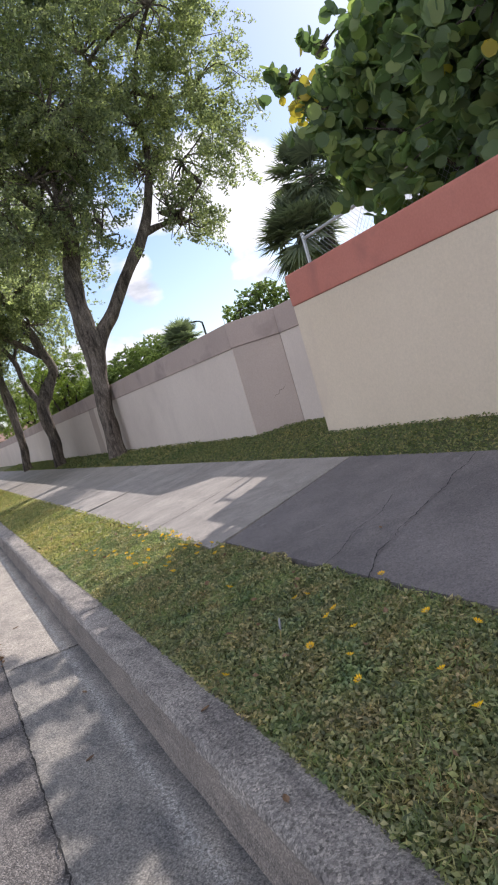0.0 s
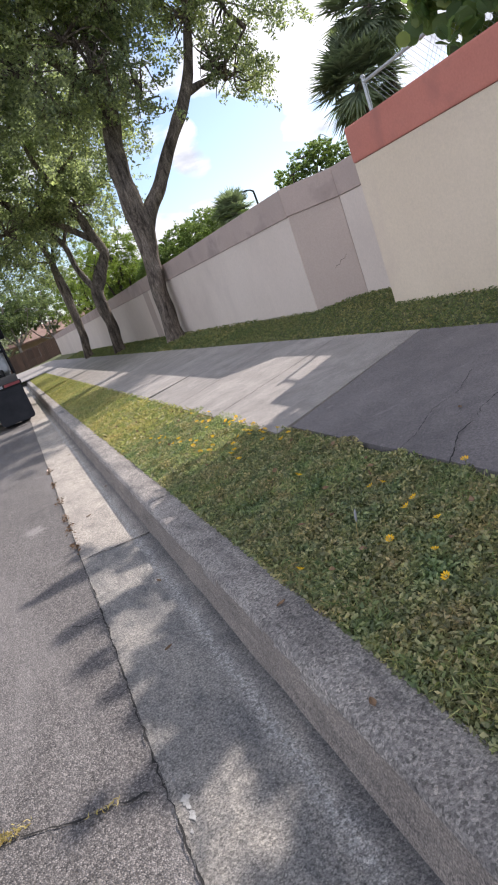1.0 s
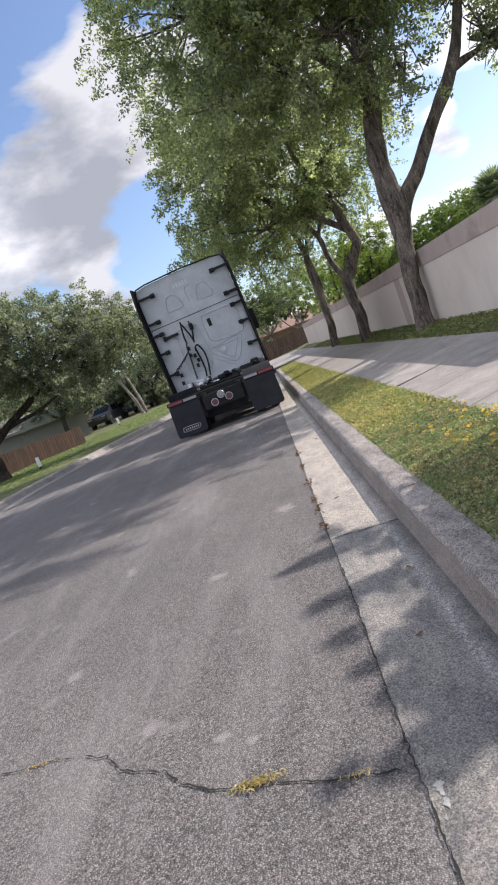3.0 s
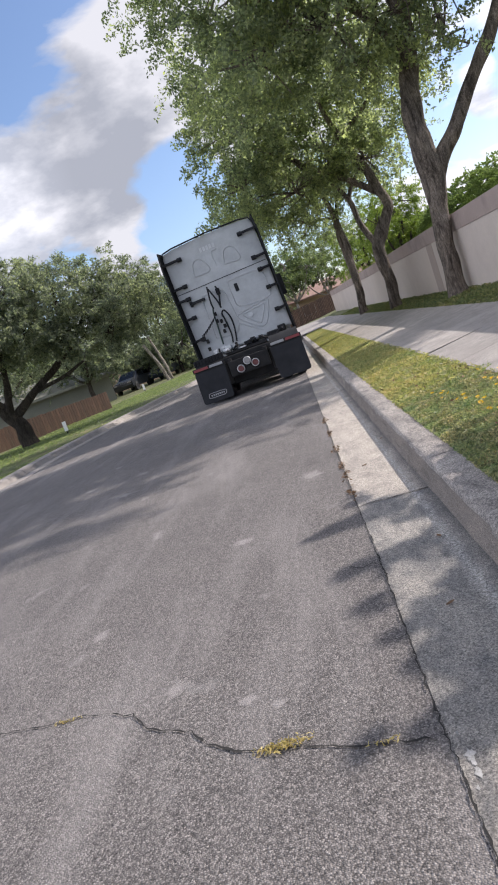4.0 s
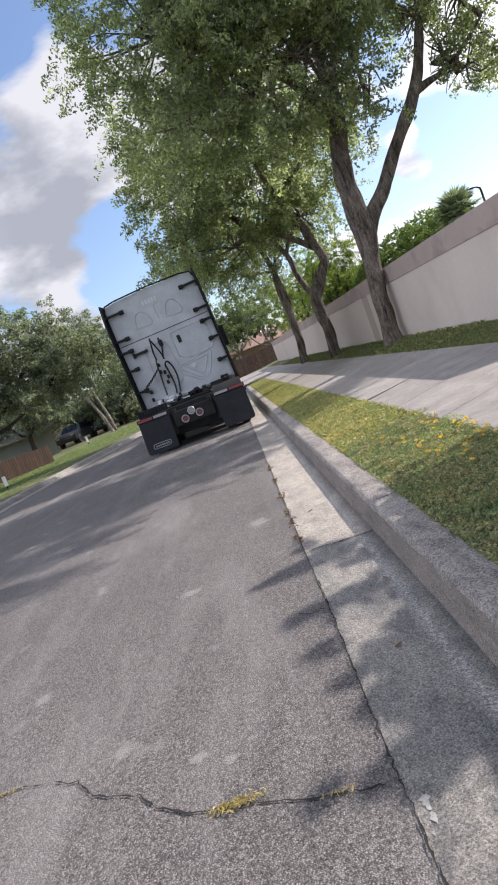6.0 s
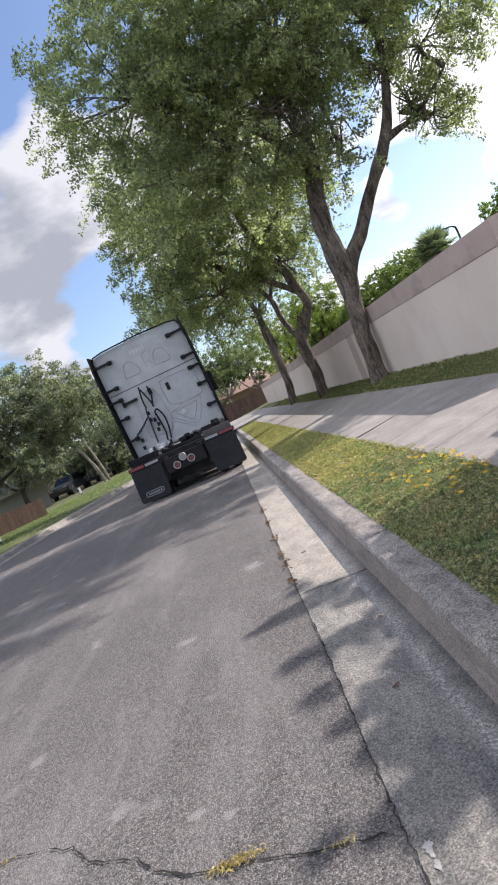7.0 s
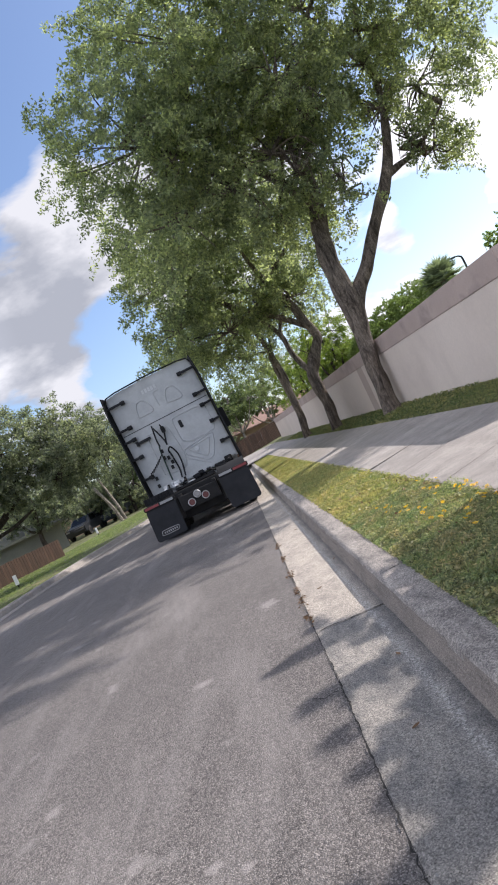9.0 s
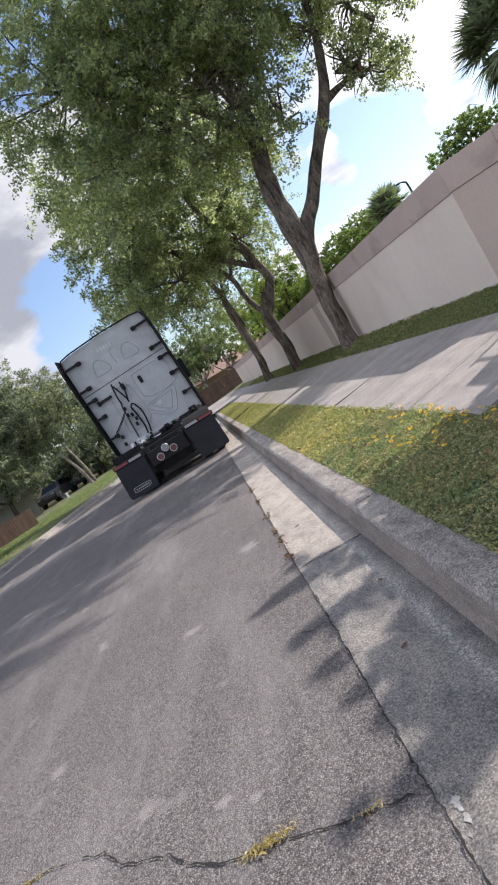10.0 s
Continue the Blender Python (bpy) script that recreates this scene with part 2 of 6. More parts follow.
def leaf_material(name, dark, light, glow=0.35, tip=None, patches=((0.7, (0.7, 0.74, 0.74), (1.4, 1.36, 1.1)),)):
    m = bpy.data.materials.new(name)
    m.use_nodes = True
    nt = m.node_tree
    nt.nodes.clear()
    geo = nt.nodes.new("ShaderNodeNewGeometry")
    c = ramp_node(nt, geo.outputs["Random Per Island"], [(0.0, dark), (0.6, light), (1.0, tip or light)])
    for size, low, high in patches:
        patch = ramp_node(nt, noise_node(nt, geo.outputs["Position"], size, 3), [(0.3, low), (0.7, high)])
        c = mix_node(nt, "MULTIPLY", 0.9, c, patch)
    p = nt.nodes.new("ShaderNodeBsdfPrincipled")
    p.inputs["Roughness"].default_value = 0.5
    p.inputs["Specular IOR Level"].default_value = 0.35
    tr = nt.nodes.new("ShaderNodeBsdfTranslucent")
    nt.links.new(c, p.inputs["Base Color"])
    warm = mix_node(nt, "MULTIPLY", 1.0, c, (1.18, 1.34, 0.84))
    nt.links.new(warm, tr.inputs[0])
    mx = nt.nodes.new("ShaderNodeMixShader")
    mx.inputs[0].default_value = glow
    nt.links.new(p.outputs[0], mx.inputs[1])
    nt.links.new(tr.outputs[0], mx.inputs[2])
    out = nt.nodes.new("ShaderNodeOutputMaterial")
    nt.links.new(mx.outputs[0], out.inputs[0])
    return m


def bark_material(name, dark, light, fine=9.0):
    m, nt, p = base_material(name, 0.95, 0, 0.2)
    v = coords(nt, (1, 1, 0.22), True)
    n = noise_node(nt, v, fine, 8, 0.7, 0.8)
    c = ramp_node(nt, n, [(0.35, dark), (0.62, light)])
    vo = nd(nt, "ShaderNodeTexVoronoi", Scale=fine * 2.2)
    vo.feature = "DISTANCE_TO_EDGE"
    warp = nt.nodes.new("ShaderNodeVectorMath")
    warp.operation = "ADD"
    jig = nd(nt, "ShaderNodeTexNoise", Scale=6.0, Detail=4.0)
    nt.links.new(v, jig.inputs["Vector"])
    nt.links.new(v, warp.inputs[0])
    nt.links.new(jig.outputs["Color"], warp.inputs[1])
    nt.links.new(warp.outputs[0], vo.inputs["Vector"])
    plate = ramp_node(nt, vo.outputs["Distance"], [(0.0, (0.35, 0.33, 0.32)), (0.22, (1.1, 1.1, 1.1))])
    c = mix_node(nt, "MULTIPLY", 0.85, c, plate)
    n = plate
    blot = ramp_node(nt, noise_node(nt, coords(nt, local=True), 1.7, 4), [(0.35, (0.65, 0.65, 0.65)), (0.65, (1.2, 1.18, 1.12))])
    nt.links.new(mix_node(nt, "MULTIPLY", 0.8, c, blot), p.inputs["Base Color"])
    bump(nt, p, n, 0.8, 0.03)
    return m


def wood_material():
    m, nt, p = base_material("weathered fence wood", 0.85)
    v = coords(nt, (6, 6, 0.6))
    n = noise_node(nt, v, 4, 6, 0.65, 0.5)
    c = ramp_node(nt, n, [(0.3, (0.06, 0.036, 0.026)), (0.7, (0.135, 0.083, 0.058))])
    r = nt.nodes.new("ShaderNodeObjectInfo").outputs["Random"]
    nt.links.new(mix_node(nt, "MULTIPLY", 1.0, c, ramp_node(nt, r, [(0, (0.8, 0.8, 0.8)), (1, (1.2, 1.15, 1.1))])), p.inputs["Base Color"])
    bump(nt, p, n, 0.4, 0.01)
    return m


M_ROAD = asphalt_material()
M_GUTTER = pitted("stained gutter concrete", (0.215, 0.207, 0.198), (0.385, 0.352, 0.31), (0.125, 0.126, 0.13), 190, 0.9, 0.1, (1.6, 0.7, 1), 0.8, (0.45, 0.66), True)
M_KERB = pitted("speckled kerb concrete", (0.255, 0.232, 0.217), (0.42, 0.38, 0.342), (0.165, 0.15, 0.142), 120, 1.0, 0.06, (2.2, 0.9, 2.4), 0.9, (0.47, 0.66))
# brown stain, with the shade of the road-facing side mixed into the colour
M_KERB_FACE = pitted("brown-stained kerb face with painted shade", (0.165, 0.142, 0.126), (0.27, 0.232, 0.2), (0.1, 0.088, 0.08), 260, 0.5, 0.06, (0.5, 0.6, 5.0), 0.5, (0.5, 0.7))
M_SPLASH = surface("worn white paint", (0.25, 0.24, 0.225), (0.4, 0.39, 0.37), 40, 160, bumps=0.4)
M_SLAB = pitted("pavement concrete", (0.25, 0.227, 0.207), (0.345, 0.313, 0.284), (0.21, 0.192, 0.177), 170, 0.5, 0.06, mottle=0.25, grain=0.4)
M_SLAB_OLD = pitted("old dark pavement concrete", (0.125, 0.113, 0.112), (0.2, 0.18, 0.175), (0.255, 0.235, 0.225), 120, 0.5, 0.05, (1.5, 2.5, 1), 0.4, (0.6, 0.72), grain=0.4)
M_GUTTER_PALE = pitted("paler gutter concrete", (0.3, 0.27, 0.237), (0.435, 0.39, 0.338), (0.225, 0.203, 0.183), 190, 0.7, 0.08, (1.8, 1.1, 1), 0.7, (0.46, 0.68), True)
M_CRACK = surface("dark gap", (0.012, 0.011, 0.01), (0.022, 0.02, 0.018), 3, 60, bumps=0.0)
M_JOINT = surface("dirt in a joint", (0.035, 0.03, 0.026), (0.07, 0.06, 0.05), 3, 60, bumps=0.6)
M_SOIL = surface("lawn soil", (0.07, 0.085, 0.03), (0.13, 0.14, 0.055), 0.8, 40, stain=(0.2, 0.17, 0.08), stain_scale=0.9, bumps=0.9, dist=0.03)
M_WALL = surface("grey-pink stucco", (0.56, 0.47, 0.405), (0.645, 0.548, 0.475), 0.5, 45, stain=(0.5, 0.415, 0.36), stain_scale=0.6, stain_cut=(0.55, 0.8), bumps=0.22, stretch=(1, 1, 0.6), grain=0.28)
M_WALL_PATCH = surface("darker brown-pink stucco", (0.40, 0.318, 0.272), (0.46, 0.372, 0.322), 0.6, 45, bumps=0.22, grain=0.28)
M_BAND = surface("mauve-brown wall band", (0.36, 0.28, 0.245), (0.44, 0.345, 0.302), 0.6, 45, stain=(0.3, 0.235, 0.21), stain_scale=1.6, bumps=0.22, grain=0.28)
M_CREAM = surface("cream stucco", (0.6, 0.49, 0.37), (0.685, 0.57, 0.44), 0.4, 45, stain=(0.53, 0.42, 0.34), stain_scale=0.7, stain_cut=(0.5, 0.75), bumps=0.22, grain=0.28)
M_RED = surface("faded brick-red wall paint", (0.44, 0.155, 0.115), (0.54, 0.215, 0.16), 0.7, 45, stain=(0.36, 0.14, 0.11), stain_scale=1.5, bumps=0.22, grain=0.28)
M_LEAF = leaf_material("street tree leaf", (0.14, 0.158, 0.126), (0.29, 0.308, 0.215), 0.7, (0.43, 0.435, 0.26))
M_LEAF_OAK = leaf_material("live oak leaf", (0.105, 0.122, 0.114), (0.215, 0.23, 0.196), 0.58, (0.33, 0.335, 0.255))
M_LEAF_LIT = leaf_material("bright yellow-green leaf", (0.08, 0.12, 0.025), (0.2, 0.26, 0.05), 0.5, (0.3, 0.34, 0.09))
M_LEAF_GRAPE = leaf_material("sea grape leaf", (0.09, 0.13, 0.075), (0.16, 0.215, 0.11), 0.55, (0.25, 0.29, 0.12))
M_LEAF_YELLOW = leaf_material("yellowing sea grape leaf", (0.38, 0.3, 0.05), (0.55, 0.42, 0.08), 0.45)
M_LEAF_PALM = leaf_material("fan palm leaf", (0.14, 0.165, 0.13), (0.25, 0.28, 0.21), 0.45)
M_LEAF_HEDGE = leaf_material("clipped fig leaf", (0.1, 0.145, 0.055), (0.22, 0.28, 0.1), 0.52, (0.33, 0.38, 0.15))
M_GRASS = leaf_material("verge ground cover", (0.112, 0.124, 0.084), (0.265, 0.268, 0.178), 0.42, (0.46, 0.4, 0.27), ((1.2, (0.85, 0.9, 0.85), (1.2, 1.15, 1.05)), (5.0, (0.74, 1.0, 0.78), (1.35, 1.1, 1.0)), (17.0, (0.7, 0.73, 0.7), (1.32, 1.3, 1.24))))
M_BLADE = leaf_material("fresh grass blade", (0.13, 0.18, 0.085), (0.26, 0.3, 0.15), 0.42, (0.42, 0.39, 0.21))
M_FAR_LAWN = leaf_material("mown green lawn", (0.12, 0.16, 0.07), (0.22, 0.27, 0.12), 0.38, (0.3, 0.31, 0.15))
M_LAWN = leaf_material("lawn blade", (0.185, 0.186, 0.092), (0.36, 0.338, 0.17), 0.42, (0.5, 0.425, 0.25), ((1.0, (0.8, 0.9, 0.8), (1.25, 1.12, 1.0)), (6.0, (0.8, 0.95, 0.8), (1.25, 1.1, 1.0))))
M_STRAW = leaf_material("dry straw", (0.3, 0.22, 0.08), (0.44, 0.35, 0.15), 0.2)
M_FOOT = leaf_material("rough grass and weeds", (0.075, 0.1, 0.05), (0.17, 0.195, 0.092), 0.4, (0.32, 0.28, 0.16), ((1.0, (0.8, 0.9, 0.8), (1.25, 1.12, 1.0)), (6.0, (0.8, 0.95, 0.8), (1.25, 1.1, 1.0))))
M_LEAF_FAR = leaf_material("dark garden tree leaf", (0.065, 0.09, 0.052), (0.155, 0.19, 0.1), 0.5, (0.26, 0.29, 0.14))
M_PETAL = leaf_material("yellow petal", (0.8, 0.4, 0.015), (0.88, 0.52, 0.02), 0.35)
M_BARK = bark_material("furrowed grey-brown bark", (0.065, 0.052, 0.044), (0.36, 0.3, 0.252), 7.0)
M_BARK_PALE = bark_material("pale smooth bark", (0.28, 0.24, 0.2), (0.5, 0.45, 0.39), 5)
M_BARK_OAK = bark_material("dark oak bark", (0.05, 0.042, 0.036), (0.15, 0.125, 0.105))
M_WOOD = wood_material()
M_CABWHITE = surface("white cab paint", (0.36, 0.37, 0.38), (0.405, 0.415, 0.425), 0.9, 3, rough=0.42, bumps=0.0, stain=(0.335, 0.34, 0.34), stain_scale=2.2, stain_cut=(0.55, 0.8), local=True)
M_BLACK = surface("black moulded plastic", (0.011, 0.011, 0.013), (0.021, 0.022, 0.025), 2, 60, rough=0.7, bumps=0.1, local=True, spec=0.2)
M_RUBBER = surface("dusty black rubber", (0.022, 0.022, 0.023), (0.045, 0.043, 0.042), 3, 50, rough=0.8, bumps=0.3, local=True)
M_FLAP = surface("dull black mudflap", (0.015, 0.016, 0.019), (0.026, 0.027, 0.031), 3, 40, rough=0.7, bumps=0.15, local=True, spec=0.2)
M_STEEL = surface("greasy dark steel", (0.01, 0.01, 0.011), (0.026, 0.025, 0.025), 4, 40, rough=0.75, metal=0.0, bumps=0.3, local=True, spec=0.15)
M_ALLOY = surface("scuffed aluminium", (0.4, 0.4, 0.41), (0.55, 0.55, 0.56), 4, 50, rough=0.4, metal=0.8, bumps=0.15, local=True)
M_GALV = surface("galvanised steel", (0.42, 0.43, 0.44), (0.55, 0.56, 0.57), 6, 60, rough=0.5, metal=0.5, bumps=0.1, local=True)
M_REDTAPE = surface("red reflective tape", (0.17, 0.03, 0.035), (0.22, 0.042, 0.045), 6, 60, rough=0.5, bumps=0.05, local=True)
M_WHITETAPE = surface("white reflective tape", (0.24, 0.24, 0.245), (0.3, 0.3, 0.305), 6, 60, rough=0.5, bumps=0.05, local=True)
M_LENSRED = surface("dull red lens", (0.1, 0.03, 0.03), (0.13, 0.042, 0.04), 6, 60, rough=0.35, bumps=0.02, local=True)
M_LENSCLEAR = surface("milky clear lens", (0.2, 0.19, 0.19), (0.26, 0.25, 0.245), 6, 60, rough=0.35, bumps=0.02, local=True)
M_GREEN = surface("green air hose", (0.02, 0.04, 0.035), (0.03, 0.055, 0.045), 6, 60, rough=0.45, bumps=0.05, local=True)
M_GREYBAR = surface("grey lettering", (0.46, 0.47, 0.48), (0.5, 0.51, 0.52), 6, 60, rough=0.5, bumps=0.02, local=True)
M_CARBLUE = surface("dark blue-grey car paint", (0.02, 0.028, 0.048), (0.03, 0.04, 0.064), 2, 30, rough=0.3, bumps=0.01, local=True, spec=0.35)
M_CARBLACK = surface("near-black car paint", (0.018, 0.02, 0.024), (0.028, 0.03, 0.035), 2, 30, rough=0.3, bumps=0.01, local=True, spec=0.35)
M_CARGLASS = surface("tinted car glass", (0.012, 0.014, 0.016), (0.018, 0.02, 0.022), 2, 30, rough=0.06, bumps=0.0, local=True, spec=0.7)
M_STUCCO_OLIVE = surface("olive-grey house stucco", (0.2, 0.195, 0.16), (0.26, 0.25, 0.205), 0.4, 30, bumps=0.3)
M_STUCCO_TAN = surface("tan house stucco", (0.46, 0.32, 0.22), (0.54, 0.39, 0.28), 0.4, 30, bumps=0.3)
M_ROOF = surface("brown roof shingle", (0.2, 0.12, 0.09), (0.33, 0.21, 0.16), 0.5, 14, bumps=0.6, dist=0.02)
M_ROOF_PALE = surface("pale grey-green roof", (0.23, 0.225, 0.195), (0.31, 0.3, 0.26), 0.5, 14, bumps=0.6, dist=0.02)
M_WHITE = surface("white paint", (0.72, 0.72, 0.7), (0.8, 0.8, 0.78), 2, 40, bumps=0.1)
M_DRY = surface("dead brown leaf", (0.13, 0.075, 0.042), (0.24, 0.15, 0.085), 8, 60, bumps=0.2)


# ---- building blocks ----
def thing(name, loc=(0, 0, 0), rz=0.0, label="", category="", group="", kind=""):
    ob = new(name)
    ob.location, ob.rotation_euler = loc, (0, 0, radians(rz))
    ob.empty_display_size = 0.2
    return tagged(ob, label, category, group, kind)


def finish(me, material, smooth=False, sharp=40):
    me.materials.append(material)
    if smooth:
        me.polygons.foreach_set("use_smooth", [True] * len(me.polygons))
        me.set_sharp_from_angle(angle=radians(sharp))
    return me


def part(name, bm, material, parent=None, label="", smooth=False, sharp=40):
    me = bpy.data.meshes.new(name)
    bm.to_mesh(me)
    bm.free()
    ob = new(name, finish(me, material, smooth, sharp))
    ob.parent = parent
    return tagged(ob, label)


def mesh_ob(name, verts, faces, material, parent=None, label="", smooth=False):
    me = bpy.data.meshes.new(name)
    me.from_pydata([tuple(v) for v in verts], [], [tuple(f) for f in faces])
    me.update()
    ob = new(name, finish(me, material, smooth, 50))
    ob.parent = parent
    return tagged(ob, label)


def quads_ob(name, v, material, parent=None, label=""):
    """v: (n, 4, 3), n loose four-cornered leaves."""
    n = len(v)
    me = bpy.data.meshes.new(name)
    me.vertices.add(4 * n)
    me.vertices.foreach_set("co", np.ascontiguousarray(v, dtype=np.float32).ravel())
    me.loops.add(4 * n)
    me.loops.foreach_set("vertex_index", np.arange(4 * n, dtype=np.int32))
    me.polygons.add(n)
    me.polygons.foreach_set("loop_start", np.arange(0, 4 * n, 4, dtype=np.int32))
    me.update(calc_edges=True)
    me.validate()
    ob = new(name, finish(me, material))
    ob.parent = parent
    return tagged(ob, label)


def box(bm, x0, x1, y0, y1, z0, z1, bevel=0.0, m=None):
    g = bmesh.ops.create_cube(bm, size=1.0)
    mat = Matrix.Translation(((x0 + x1) / 2, (y0 + y1) / 2, (z0 + z1) / 2)) @ Matrix.Diagonal((x1 - x0, y1 - y0, z1 - z0, 1))
    if m is not None:
        mat = m @ mat
    bmesh.ops.transform(bm, matrix=mat, verts=g["verts"])
    if bevel > 0:
        edges = list({e for v in g["verts"] for e in v.link_edges})
        bmesh.ops.bevel(bm, geom=edges, offset=bevel, segments=2, profile=0.6, affect="EDGES", clamp_overlap=True)
    return bm


def cyl(bm, a, b, r0, r1=None, seg=14, caps=True):
    a, b = Vector(a), Vector(b)
    d = b - a
    m = Matrix.Translation((a + b) / 2) @ d.to_track_quat("Z", "Y").to_matrix().to_4x4()
    bmesh.ops.create_cone(bm, cap_ends=caps, segments=seg, radius1=r0, radius2=r0 if r1 is None else r1, depth=d.length, matrix=m)
    return bm


def tube(bm, pts, radii, seg=8, wob=0.0):
    """A tapered tube along points."""
    pts = [Vector(p) for p in pts]
    rings = []
    side = Vector((1, 0.2, 0))
    for i, p in enumerate(pts):
        d = (pts[min(i + 1, len(pts) - 1)] - pts[max(i - 1, 0)]).normalized()
        side = (side - d * side.dot(d)).normalized()
        up = d.cross(side)
        ring = []
        for k in range(seg):
            a = 2 * math.pi * k / seg
            r = radii[i] * (1 + wob * noise.noise((p + Vector((math.cos(a), math.sin(a), 0)) * 0.6) * 1.7) * 2)
            ring.append(bm.verts.new(p + (side * math.cos(a) + up * math.sin(a)) * r))
        rings.append(ring)
    for r0, r1 in zip(rings, rings[1:]):
        for k in range(seg):
            bm.faces.new((r0[k], r0[(k + 1) % seg], r1[(k + 1) % seg], r1[k]))
    bm.faces.new(rings[-1])
    bm.faces.new(rings[0][::-1])
    return bm


def curve_pts(pts, n=6):
    """Catmull-Rom through pts."""
    p = [Vector(q) for q in pts]
    p = [p[0] * 2 - p[1]] + p + [p[-1] * 2 - p[-2]]
    out = []
    for i in range(1, len(p) - 2):
        for k in range(n):
            t = k / n
            out.append(0.5 * (2 * p[i] + (p[i + 1] - p[i - 1]) * t + (2 * p[i - 1] - 5 * p[i] + 4 * p[i + 1] - p[i + 2]) * t * t + (3 * p[i] - p[i - 1] - 3 * p[i + 1] + p[i + 2]) * t ** 3))
    out.append(p[-2])
    return out


def leaves(rng, centres, length, width, droop=0.3, spread=1.0, fold=0.25):
    """Pointed leaves with a fold along the midrib, round each centre."""
    n = len(centres)
    d = rng.normal(size=(n, 3))
    d[:, 2] = d[:, 2] * spread - droop
    d /= np.linalg.norm(d, axis=1, keepdims=True)
    s = np.cross(d, rng.normal(size=(n, 3)))
    s /= np.linalg.norm(s, axis=1, keepdims=True)
    u = np.cross(s, d)
    ln = (length * rng.uniform(0.6, 1.25, n))[:, None]
    wd = (width * rng.uniform(0.6, 1.25, n))[:, None]
    v = np.empty((n, 4, 3))
    v[:, 0] = centres - d * ln * 0.5
    v[:, 1] = centres + s * wd * 0.5 + u * wd * fold - d * ln * 0.05
    v[:, 2] = centres + d * ln * 0.5
    v[:, 3] = centres - s * wd * 0.5 + u * wd * fold - d * ln * 0.05
    return v


def crown_points(rng, blobs, clumps, per, radius, shell=0.55, hang=0.0, rough=0.4, gap=-0.18):
    """Drooping sprays of leaf places in uneven ellipsoids, thicker to the outside."""
    vol = np.array([b[3] * b[4] * b[5] for b in blobs]) ** 0.75
    out = []
    for b, share in zip(blobs, vol / vol.sum()):
        n = max(3, int(clumps * share))
        d = rng.normal(size=(n, 3))
        d /= np.linalg.norm(d, axis=1, keepdims=True)
        lump = np.array([noise.noise(Vector(q) * 2.3 + Vector(b[:3])) for q in d])
        r = (shell + (1 - shell) * rng.uniform(0, 1, n) ** 0.6) * (1 + rough * lump)
        c = np.array(b[:3]) + d * r[:, None] * np.array(b[3:6])
        open_air = np.array([noise.noise(Vector(q) * 0.85 + Vector((0.0, 3.0, 7.0))) for q in c])
        keep = open_air > gap - (0.5 if rough < 0.2 else 0.0)
        c, d, n = c[keep], d[keep], int(keep.sum())
        k = np.repeat(np.arange(n), per)
        t = rng.uniform(0, 1, n * per)
        ln = radius * rng.uniform(0.8, 2.2, n)[k]
        side = d * np.array([1, 1, 0.4]) + rng.normal(size=(n, 3)) * 0.45
        ball = rng.normal(size=(n * per, 3))
        ball *= (rng.uniform(0, 1, n * per) ** 0.4 / np.linalg.norm(ball, axis=1) * radius * 0.75 * (1.1 - 0.6 * t))[:, None]
        q = c[k] + side[k] * (t * ln)[:, None] + ball * np.array([1, 1, 0.75])
        q[:, 2] -= hang * ln * t * t
        out.append(q)
    return np.concatenate(out)


def tree(name, loc, limbs, blobs, leaf_mat, bark, label, seed, clumps=700, per=60, radius=0.32, length=0.1, width=0.05, shell=0.45, hang=0.5, twigs=14, group="", category="tree", droop=0.35, gap=-0.18):
    """limbs: (points, radii); blobs: crown ellipsoids x y z rx ry rz; all from the tree's foot."""
    rng = np.random.default_rng(seed)
    t = thing(name, loc, 0, label, category, group)
    for i, (pts, radii) in enumerate(limbs):
        cp = curve_pts(pts, 6)
        rr = np.interp(np.linspace(0, 1, len(cp)), np.linspace(0, 1, len(radii)), radii)
        bm = bmesh.new()
        tube(bm, cp, list(rr), 14 if i == 0 else 9, 0.14)
        part("trunk" if i == 0 else "limb", bm, bark, t, smooth=True, sharp=70)
    ends = [Vector(l[0][-1]) for l in limbs] + [Vector(l[0][-2]) for l in limbs]
    bm = bmesh.new()
    for b in blobs:
        c = Vector(b[:3])
        src = min(ends, key=lambda e: (e - c).length)
        mid = (src + c) / 2 + Vector(rng.normal(size=3)) * 0.3
        tube(bm, curve_pts([src, mid, c], 4), list(np.linspace(0.07, 0.035, 9)), 5)
        for _ in range(twigs):
            d = Vector(rng.normal(size=3)).normalized()
            e = c + Vector((d.x * b[3], d.y * b[4], d.z * b[5])) * 0.9
            m2 = (c + e) / 2 + Vector(rng.normal(size=3)) * 0.2 + Vector((0, 0, 0.15))
            tube(bm, curve_pts([c, m2, e], 3), list(np.linspace(0.03, 0.008, 7)), 4)
    tagged(part("branchwork", bm, bark, t), kind="stuff")
    pts = crown_points(rng, blobs, clumps, per, radius, shell, hang, 0.4, gap)
    quads_ob("crown", leaves(rng, pts, length, width, droop), leaf_mat, t)
    return t


# ---- setting ----
def left_edge(y):
    """Far kerb line of the road, which bends to the right ahead."""
    s = max(0.0, y - 14.0)
    return -7.2 + 0.22 * s * s / (s + 4.0)


